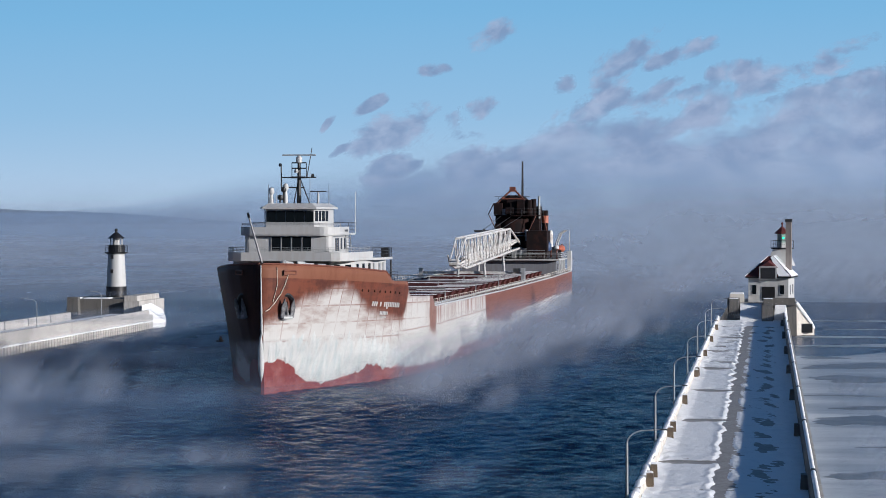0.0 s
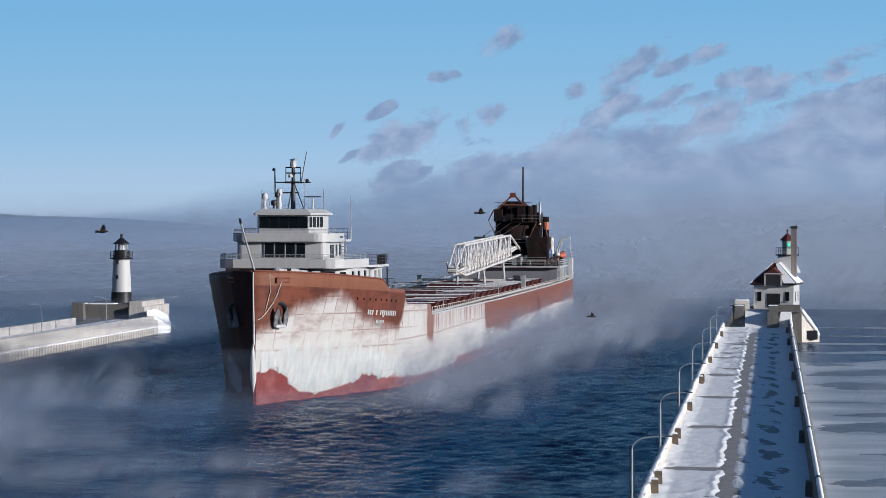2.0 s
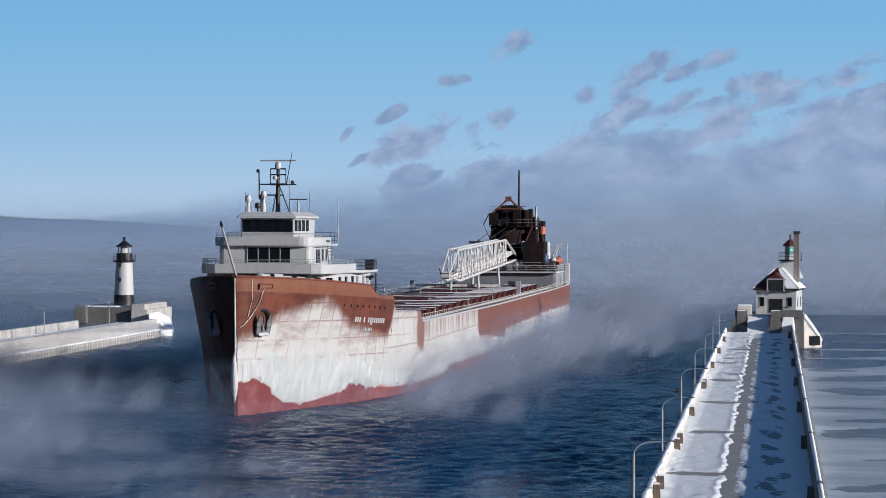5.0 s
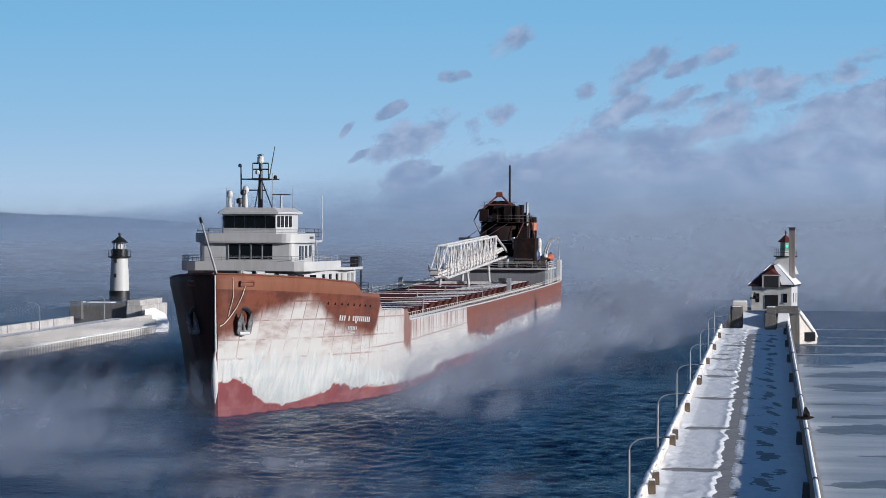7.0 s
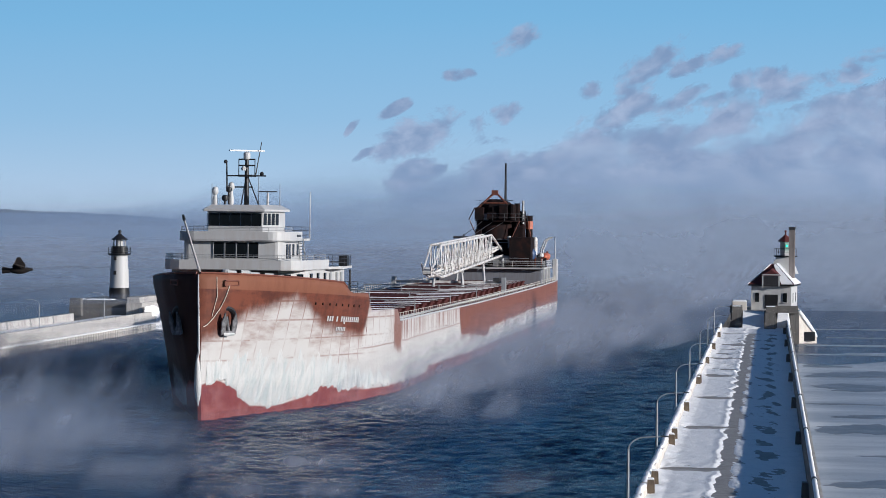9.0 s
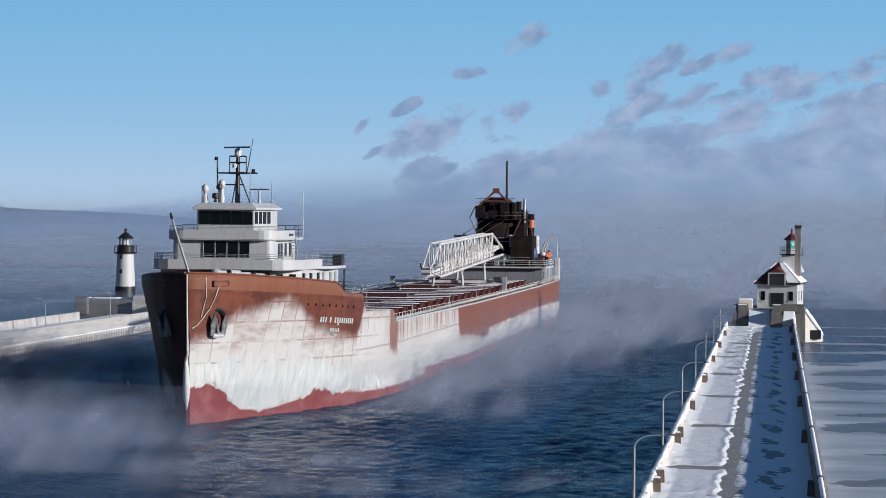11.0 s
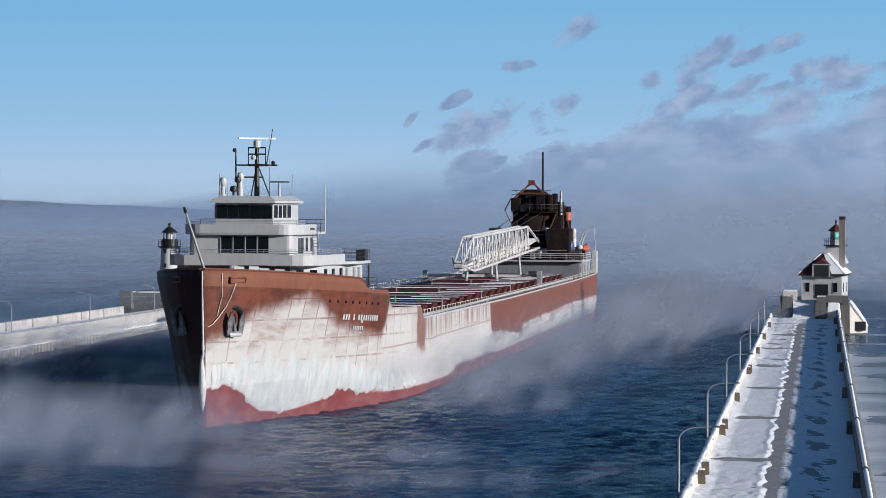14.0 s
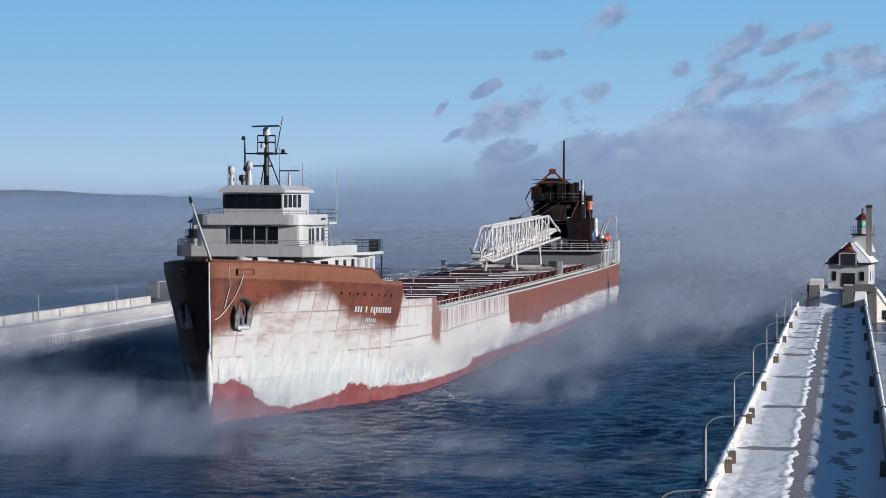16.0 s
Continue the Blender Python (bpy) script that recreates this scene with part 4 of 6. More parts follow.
def half_beam(u, z):
    k = min(1.0, max(0.0, z / 12.0))
    if u > 120:
        k = min(1.0, max(0.0, (z + 1.5) / 4.5))
    return (1 - k) * np.interp(u, U_STATIONS, B_WATER) + k * np.interp(u, U_STATIONS, B_TOP)


def stem_u(z):
    return 0.9 * (1 - min(1.0, max(0.0, z / 12.0)))


def rail_z(u):
    return float(np.interp(u, RAIL_U, RAIL_Z))


def hull_point(u, z, side, out=0.0):
    return (side * (half_beam(u, z) + out), u + stem_u(z) * max(0.0, 1 - u / 6.0), z)


def smoother_stations():
    us = [0, 0.4, 0.8, 1.5] + list(np.linspace(2, 22, 21)) + [22.8, 23.3, 23.8, 24.1] + [24.4, 24.7, 25, 25.6, 26.2, 28, 30, 31.4, 32, 32.3, 32.6, 33.1, 33.6, 36, 39, 42, 46.2, 46.5, 46.9, 47.3, 47.8]
    us += list(np.linspace(52, 236, 40)) + [240, 244, 247, 250, 252, 253]
    return us


def build_hull(ship):
    bm = bmesh.new()
    us, levels = smoother_stations(), 22
    rows = []
    for side in (-1, 1):
        grid = []
        for u in us:
            top = rail_z(u)
            grid.append([bm.verts.new(hull_point(u, -1.5 + (top + 1.5) * k / levels, side)) for k in range(levels + 1)])
        rows.append(grid)
    for grid in rows:
        for a_, b_ in zip(grid, grid[1:]):
            for k in range(levels):
                bm.faces.new((a_[k], b_[k], b_[k + 1], a_[k + 1]))
    for k in range(levels):      # stem and stern
        bm.faces.new((rows[0][0][k], rows[0][0][k + 1], rows[1][0][k + 1], rows[1][0][k]))
        bm.faces.new((rows[0][-1][k], rows[0][-1][k + 1], rows[1][-1][k + 1], rows[1][-1][k]))
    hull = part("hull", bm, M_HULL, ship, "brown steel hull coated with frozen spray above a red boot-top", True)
    m = hull.modifiers.new("plate", "SOLIDIFY")
    m.thickness, m.offset = 0.16, -1
    for name, u0, u1, z, mat in (("forecastle_deck", 0.8, 32.2, 10.7, M_DECK), ("main_deck", 32.0, 252.6, 6.95, M_DECK)):
        bm = bmesh.new()
        rim = [u for u in us if u0 <= u <= u1]
        left = [(-(half_beam(u, z) - 0.2), u) for u in rim]
        right = [(half_beam(u, z) - 0.2, u) for u in rim]
        pts = left[::-1] + right
        prism(bm, pts, z - 0.25, z)
        part(name, bm, mat, ship)
    part("break_bulkhead", block(bmesh.new(), -10.2, 10.2, 31.9, 32.15, 6.9, 10.75), M_BROWN, ship)
    # cap rail along the bulwark
    for side in (-1, 1):
        bm = bmesh.new()
        pts = [hull_point(u, rail_z(u), side, -0.05) for u in us if u <= 24.1]
        path_rod(bm, pts, 0.11, 6)
        part("cap_rail", bm, M_BROWN, ship)
    # pale rubbing strake and open rail along the deck
    for side in (-1, 1):
        bm = bmesh.new()
        us2 = np.linspace(48, 250, 102)
        pts = [hull_point(u, rail_z(u), side, -0.35) for u in us2]
        for z in (0.42, 0.8):
            path_rod(bm, [(x, y, h + z) for x, y, h in pts], 0.026, 5)
        for x, y, h in pts:
            rod(bm, (x, y, h - 0.3), (x, y, h + 0.8), 0.03, 0.03, 5)
        part("deck_rail", bm, M_FROSTED, ship, "rimed open deck rail")
        bm = bmesh.new()
        for u0 in np.linspace(48, 248, 60):
            p, q = hull_point(u0, rail_z(u0), side, -0.1), hull_point(u0 + 3.4, rail_z(u0 + 3.4), side, -0.1)
            rod(bm, (p[0], p[1], p[2] + 0.03), (q[0], q[1], q[2] + 0.03), 0.13, 0.13, 6)
        part("gunwale_bar", bm, M_WHITE, ship, "snowy gunwale bar")
        bm = bmesh.new()
        path_rod(bm, [(side * 9.4, u, 7.25) for u in np.linspace(48, 218, 40)], 0.14, 6)
        for u in np.linspace(48, 218, 60):
            rod(bm, (side * 9.4, u, 6.9), (side * 9.4, u, 7.3), 0.05, 0.05, 5)
        part("deck_pipe", bm, M_WHITE, ship)
    # anchor in its pocket, both bows
    for side in (-1, 1):
        u, z = 1.9, 9.0
        x, y, _ = hull_point(u, z, side)
        out = Vector((side * 0.62, -0.78, -0.15)).normalized()
        c = Vector((x, y, z))
        # The recess's shade is put into the pocket's black colour.
        an = part("anchor_pocket", turned(bmesh.new(), [(1.05, -0.6), (1.12, 0.05), (0.98, 0.16), (0.8, 0.1), (0.6, -0.3)], n=20), M_BLACK, ship, "dark anchor pocket", True)
        an.matrix_basis = Matrix.Translation(c) @ Matrix.Diagonal((1, 1, 1, 1)) @ out.to_track_quat("Z", "Y").to_matrix().to_4x4() @ Matrix.Diagonal((0.95, 1.2, 1.0, 1))
        bm = bmesh.new()
        rod(bm, (0, 0.3, -0.1), (0, -0.75, 0.45), 0.15, 0.19, 8)
        rod(bm, (-0.75, -0.85, 0.42), (0.75, -0.85, 0.42), 0.17, 0.17, 8)
        for s in (-1, 1):
            tip, root = [(s * 0.55, 0.75), (s * 0.3, 0.1), (s * 0.32, -0.85), (s * 0.78, -0.85), (s * 0.85, 0.0)], 0.35
            lo_ = [bm.verts.new((x_, y_, root + 0.12 * (y_ + 0.8))) for x_, y_ in tip]
            hi_ = [bm.verts.new((x_, y_, root + 0.2 + 0.12 * (y_ + 0.8))) for x_, y_ in tip]
            bm.faces.new(lo_), bm.faces.new(hi_)
            for i in range(5):
                bm.faces.new((lo_[i], lo_[(i + 1) % 5], hi_[(i + 1) % 5], hi_[i]))
        part("anchor", bm, M_ANCHOR, an, "dark grey stockless anchor rimed with frost", bevel=0.04)
        part("crown", rod(bmesh.new(), (-0.5, -0.95, 0.5), (0.6, -0.95, 0.55), 0.16, 0.12, 8), M_CRUST if side > 0 else M_ANCHOR, an)
    # mooring line slung from the bow
    bm = bmesh.new()
    pts = [hull_point(1.5, 12.2, 1, 0.1), hull_point(1.35, 11.2, 1, 0.12), hull_point(1.1, 10.2, 1, 0.14), hull_point(0.7, 9.3, 1, 0.16), hull_point(0.3, 8.7, 1, 0.2), hull_point(0.02, 8.5, 1, 0.2)]
    path_rod(bm, pts, 0.042)
    part("mooring_line", bm, M_ROPE, ship, "pale slack mooring line")
    bm = bmesh.new()
    path_rod(bm, [hull_point(0.8, 13.0, 1, 0.1), hull_point(0.85, 11.2, 1, 0.12), hull_point(0.6, 9.4, 1, 0.15)], 0.035)
    part("mooring_line", bm, M_ROPE, ship)
    # fairlead and freeing ports
    for side in (-1, 1):
        x, y, z = hull_point(1.9, 12.35, side, 0.05)
        bm = bmesh.new()
        rod(bm, (x - side * 0.55, y - 0.75, z - 0.15), (x + side * 0.4, y + 0.75, z - 0.15), 0.07)
        rod(bm, (x - side * 0.55, y - 0.75, z + 0.25), (x + side * 0.4, y + 0.75, z + 0.25), 0.1)
        rod(bm, (x - side * 0.55, y - 0.75, z - 0.2), (x - side * 0.55, y - 0.75, z + 0.3), 0.08)
        rod(bm, (x + side * 0.4, y + 0.75, z - 0.2), (x + side * 0.4, y + 0.75, z + 0.3), 0.08)
        part("fairlead", bm, M_BROWN, ship, "", False)
        for u in np.linspace(16.5, 28.6, 8):
            x, y, z = hull_point(u, 10.2 - 0.05 * (u - 16.5), side, 0.01)
            part("port_light", rod(bmesh.new(), (x - side * 0.1, y, z), (x + side * 0.05, y - 0.02, z), 0.14, 0.14, 10), M_STACK, ship)


def build_ice_crust(ship):
    """Frozen spray on the port bow: ridged like candle wax, with a ragged lower edge."""
    rng = np.random.RandomState(6)
    us, nz = np.arange(0.5, 44, 0.07), 26
    ph = rng.uniform(0, 6.28, 8)
    jag = 0.35 * np.sin(us * 0.9 + ph[0]) + 0.3 * np.sin(us * 2.3 + ph[1]) + 0.22 * np.sin(us * 5.1 + ph[2]) + 0.2 * np.abs(np.sin(us * 3.7 + ph[3] + np.sin(us)))
    low = np.interp(us, (0, 1.8, 4.8, 7, 9, 12.6, 18.6, 21.8, 26, 44), (2.9, 3.45, 2.7, 1.5, 0.8, 0.5, 1.0, 1.8, 1.3, 0.95)) + 0.42 * jag
    top = np.interp(us, (0, 6, 20, 30, 44), (5.6, 7.0, 6.0, 3.8, 2.2)) + 0.4 * np.sin(us * 1.7 + ph[4])
    top = np.maximum(top, low + 0.25)
    ridge = np.abs(np.sin(us * 9.0 + 2.2 * np.sin(us * 0.8 + ph[5]))) * (0.65 + 0.35 * np.sin(us * 1.9 + ph[6])) + 0.15 * np.abs(np.sin(us * 13.1 + ph[7]))
    bm = bmesh.new()
    rows = []
    for i, u in enumerate(us):
        col = []
        for k in range(nz + 1):
            s = k / nz
            z = low[i] + (top[i] - low[i]) * s
            thick = 0.02 + (0.4 * ridge[i] * (0.55 + 0.45 * math.sin(z * 1.3 + 3 * math.sin(u * 1.6)))) * math.sin(math.pi * min(1.0, 0.12 + s * 0.88)) ** 0.7 * (1 - s) - 0.05 * s
            col.append(bm.verts.new(hull_point(u, z, 1, -0.06 if k in (0, nz) else thick)))
        rows.append(col)
    for a_, b_ in zip(rows, rows[1:]):
        for k in range(nz):
            bm.faces.new((a_[k], b_[k], b_[k + 1], a_[k + 1]))
    part("ice_crust", bm, M_CRUST, ship, "thick ridged white ice on the bow", True)
    bm = bmesh.new()
    zs = np.linspace(13.2, 1.3, 30)
    pts = [((0.0 if z > 6 else -0.12), stem_u(z) - 0.05, z) for z in zs]
    rad = np.interp(zs, (1.3, 2.0, 3.4, 6, 13.2), (0.03, 0.22, 0.36, 0.12, 0.06)) * (1 + 0.08 * np.sin(zs * 3))
    path_rod(bm, pts, rad, 10)
    part("stem_ice", bm, M_CRUST, ship, "white ice hanging down the stem", True)


def hull_bars(ship):
    """The name and home port on the bows: plain white bars, as wide as the writing."""
    for side in (1, -1):
        for u0, n, w, z, hgt in ((19.8, 15, 0.5, 8.4, 0.52), (24.3, 1, 0.5, 7.95, 0.26), (22.6, 6, 0.34, 7.38, 0.36), (23.0, 6, 0.24, 7.02, 0.14)):
            for k in range(n):
                if n == 15 and k in (3, 5):
                    continue
                u = u0 + k * w * 1.22
                zk = z - 0.05 * (u - u0)
                p, q = Vector(hull_point(u, zk, side, 0.03)), Vector(hull_point(u + w, zk - 0.05 * w, side, 0.03))
                r = Vector(hull_point(u, zk + hgt, side, 0.03)) - p
                bm = bmesh.new()
                a_, b_ = p + 0.12 * (q - p), p + 0.85 * (q - p)
                c = [a_, b_, b_ + r, a_ + r]
                d = Vector((side * 0.04, -0.02, 0))
                f = [bm.verts.new(v) for v in c] + [bm.verts.new(v + d) for v in c]
                for i in ((0, 1, 2, 3), (4, 5, 6, 7), (0, 1, 5, 4), (1, 2, 6, 5), (2, 3, 7, 6), (3, 0, 4, 7)):
                    bm.faces.new([f[j] for j in i])
                part("name_bar", bm, M_WHITE, ship)


def railing(ship, pts, height, name="railing", mat=None, step=1.6, r=0.03):
    bm = bmesh.new()
    for p, q in zip(pts, pts[1:]):
        p, q = Vector(p), Vector(q)
        n = max(1, int((q - p).length / step))
        for k in range(n + 1):
            c = p + (q - p) * k / n
            rod(bm, c, c + Vector((0, 0, height)), r, r, 5)
        for z in (0.36, 0.7, 1.0):
            rod(bm, p + Vector((0, 0, z * height)), q + Vector((0, 0, z * height)), r, r, 5)
    return part(name, bm, mat or M_DARKSTEEL, ship)


def mirror(pts):
    return pts + [(-x, y) for x, y in pts[::-1] if abs(x) > 0.01]


def rounded(front, u_front, side, u_side, aft, n=7):
    """A deck's outline with rounded forward corners, anticlockwise from above."""
    arc = [(front + (side - front) * math.sin(k * 1.5708 / n), u_front + (u_side - u_front) * (1 - math.cos(k * 1.5708 / n))) for k in range(n + 1)]
    return [(-x, y) for x, y in arc[::-1]] + arc + [(side, aft), (-side, aft)]


def bulwark_band(rim, z0, z1):
    bm = bmesh.new()
    lo_in, lo_out, hi_in, hi_out = [], [], [], []
    for i, p in enumerate(rim):
        a_, b_ = Vector(rim[max(i - 1, 0)]), Vector(rim[min(i + 1, len(rim) - 1)])
        d = (b_ - a_).normalized()
        nrm = Vector((d.y, -d.x)) * 0.06
        for rows_, sign, z in ((lo_in, -1, z0), (lo_out, 1, z0), (hi_in, -1, z1), (hi_out, 1, z1)):
            rows_.append(bm.verts.new((p[0] + sign * nrm.x, p[1] + sign * nrm.y, z)))
    for i in range(len(rim) - 1):
        for a_, b_ in ((lo_out, hi_out), (hi_out, hi_in), (hi_in, lo_in), (lo_in, lo_out)):
            bm.faces.new((a_[i], a_[i + 1], b_[i + 1], b_[i]))
    for i in (0, -1):
        bm.faces.new((lo_in[i], lo_out[i], hi_out[i], hi_in[i]))
    return bm


def build_forward_house(ship):
    # lowest tier behind the bulwark
    tier = part("lower_house", prism(bmesh.new(), [(-4.4, 14.8), (4.4, 14.8), (6.7, 18.0), (8.2, 30.0), (-8.2, 30.0), (-6.7, 18.0)], 10.7, 13.4), M_WHITE, ship, "white lower deckhouse")
    for x in (-3.6, -1.2, 1.2, 3.6):
        part("window", block(bmesh.new(), x - 0.45, x + 0.45, 14.72, 14.9, 11.9, 12.95), M_GLASS, tier)
    for side in (-1, 1):
        for u in (25.2, 27.4, 28.9):
            xs = side * (6.7 + (u - 18) * 1.5 / 12)
            part("side_door", block(bmesh.new(), xs - 0.08, xs + 0.08, u - 0.42, u + 0.42, 11.2, 13.0), M_STEEL, tier)
    for side in (-1, 1):
        for k in range(2):
            c = Vector((side * (4.4 + 2.3 * (0.3 + 0.42 * k)), 14.8 + 3.2 * (0.3 + 0.42 * k), 0))
            w = part("window", block(bmesh.new(), -0.42, 0.42, -0.06, 0.06, 11.95, 12.95), M_GLASS, tier)
            w.matrix_basis = Matrix.Translation(c) @ pose(0, 0, 0, 0, 0, side * 54)
    for side in (-1, 1):
        for k, u in enumerate((18.9, 21.1, 23.4)):
            xs = side * (6.7 + (u - 18) * 1.5 / 12)
            w = part("window", block(bmesh.new(), xs - 0.1, xs + 0.1, u - 0.38, u + 0.38, 11.9, 13.0), M_GLASS, tier)
            part("window_frame", block(bmesh.new(), xs - 0.12, xs + 0.12, u - 0.46, u + 0.46, 11.8, 11.9), M_WHITE, w)
    bm = bmesh.new()
    for x in (5.0, 5.5):
        rod(bm, (x, 23.2, 13.6), (x, 21.8, 16.3), 0.05, 0.05, 6)
    for k in range(9):
        rod(bm, (5.0, 23.2 - 0.155 * k, 13.75 + 0.3 * k), (5.5, 23.2 - 0.155 * k, 13.75 + 0.3 * k), 0.035, 0.035, 6)
    part("ladder", bm, M_STEEL, ship, "grey steel ladder")
    # texas deck with its solid band
    outline = [(-4.9, 13.4), (4.9, 13.4), (5.8, 13.7), (6.5, 14.7), (6.9, 16.5), (7.2, 20.0), (7.8, 23.0), (8.8, 25.0), (8.8, 31.0), (-8.8, 31.0), (-8.8, 25.0), (-7.8, 23.0), (-7.2, 20.0), (-6.9, 16.5), (-6.5, 14.7), (-5.8, 13.7)]
    deck = part("texas_deck", prism(bmesh.new(), outline, 13.35, 13.6), M_WHITE, ship, "white deck edge")
    rim = [(-7.8, 23.0), (-7.2, 20.0), (-6.9, 16.5), (-6.5, 14.7), (-5.8, 13.7), (-4.9, 13.4), (4.9, 13.4), (5.8, 13.7), (6.5, 14.7), (6.9, 16.5), (7.2, 20.0), (7.8, 23.0)]
    bm = bulwark_band(rim, 13.4, 14.3)
    part("deck_band", bm, M_WHITE, deck)
    for side in (-1, 1):
        railing(ship, [(side * 7.8, 23.0, 13.6), (side * 8.7, 25, 13.6), (side * 8.7, 30.9, 13.6), (side * 5, 30.9, 13.6)], 1.05)
        railing(ship, [(side * 7.6, 22.4, 14.3), (side * 6.9, 16.5, 14.3), (side * 6.5, 14.7, 14.3), (side * 5.8, 13.75, 14.3), (side * 4.6, 13.45, 14.3), (0, 13.42, 14.3)], 0.5, "railing", M_STEEL, 1.9, 0.024)
    # texas house
    tex = part("texas_house", prism(bmesh.new(), rounded(4.2, 14.3, 4.8, 15.2, 25.0, 4), 13.6, 16.15), M_WHITE, ship, "white texas house")
    for k in range(4):
        x = -1.78 + 1.12 * k
        w = part("window", block(bmesh.new(), x + 0.05, x + 0.98, 14.24, 14.4, 14.5, 15.95), M_GLASS, tex, "tall dark window")
        part("window_frame", block(bmesh.new(), x - 0.02, x + 0.03, 14.2, 14.4, 14.45, 15.98), M_WHITE, w)
    for side in (-1, 1):
        for u in (16.9, 18.2, 20.2, 22.4):
            part("window", block(bmesh.new(), side * 4.8 - 0.06, side * 4.8 + 0.06, u - 0.4, u + 0.4, 14.4 if u < 19 else 14.6, 15.8), M_GLASS, tex)
    # bridge deck with a solid front
    out2 = rounded(3.6, 13.8, 5.4, 16.4, 26.0)
    bd = part("bridge_deck", prism(bmesh.new(), out2, 16.1, 16.32), M_WHITE, ship)
    bm = bulwark_band([(-5.4, 21.5)] + out2[:-2] + [(5.4, 21.5)], 16.2, 17.02)
    part("bridge_front", bm, M_WHITE, bd, "white solid bulwark")
    for side in (-1, 1):
        railing(ship, [(side * 5.4, 21.5, 16.2), (side * 5.4, 26, 16.2), (side * 2, 26, 16.2)], 1.25)
        railing(ship, [(side * 5.4, 16.4, 16.98), (side * 5.0, 14.6, 16.98), (side * 3.6, 13.85, 16.98), (0, 13.82, 16.98)], 0.42, "railing", M_STEEL, 1.7, 0.024)
    part("bar_sign", block(bmesh.new(), 5.44, 5.52, 18.6, 20.4, 16.5, 16.72), M_DARKSTEEL, bd)
    # wheelhouse
    wo = [(-2.63, 15.8), (2.63, 15.8), (3.55, 19.4), (3.55, 22.5), (-3.55, 22.5), (-3.55, 19.4)]
    wh = part("wheelhouse", prism(bmesh.new(), wo, 16.2, 19.0), M_WHITE, ship, "white wheelhouse")
    for k in range(5):
        x = -2.58 + 1.03 * k
        part("window", block(bmesh.new(), x + 0.04, x + 1.0, 15.72, 15.86, 17.55, 18.72), M_GLASS, wh, "dark wheelhouse window")
    for side in (-1, 1):
        for k in range(4):
            s0, s1 = 0.06 + 0.24 * k, 0.225 + 0.24 * k
            p = Vector((side * (2.63 + 0.92 * s0), 15.8 + 3.6 * s0, 17.62))
            q = Vector((side * (2.63 + 0.92 * s1), 15.8 + 3.6 * s1, 17.62))
            d = Vector((side * 3.6, -0.92, 0)).normalized() * 0.06
            bm = bmesh.new()
            f = [p - d, q - d, q - d + Vector((0, 0, 1.12)), p - d + Vector((0, 0, 1.12))]
            v = [bm.verts.new(i) for i in f] + [bm.verts.new(i + 2 * d) for i in f]
            for i in ((0, 1, 2, 3), (4, 5, 6, 7), (0, 1, 5, 4), (1, 2, 6, 5), (2, 3, 7, 6), (3, 0, 4, 7)):
                bm.faces.new([v[j] for j in i])
            part("window", bm, M_GLASS, wh)
    ro = [(-2.95, 15.2), (2.95, 15.2), (3.95, 19.2), (3.95, 22.9), (-3.95, 22.9), (-3.95, 19.2)]
    bm = bmesh.new()
    n = len(ro)
    lo = [bm.verts.new((x, y, 18.92)) for x, y in ro]
    mid = [bm.verts.new((x, y, 19.12)) for x, y in ro]
    hi = [bm.verts.new((x * 0.8, y + (0.7 if y < 20 else -0.5), 19.55)) for x, y in ro]
    for a_, b_ in ((lo, mid), (mid, hi)):
        for i in range(n):
            bm.faces.new((a_[i], a_[(i + 1) % n], b_[(i + 1) % n], b_[i]))
    bm.faces.new(lo[::-1]), bm.faces.new(hi)
    part("wheelhouse_roof", bm, M_WHITE, ship, "white roof with a sloping visor")


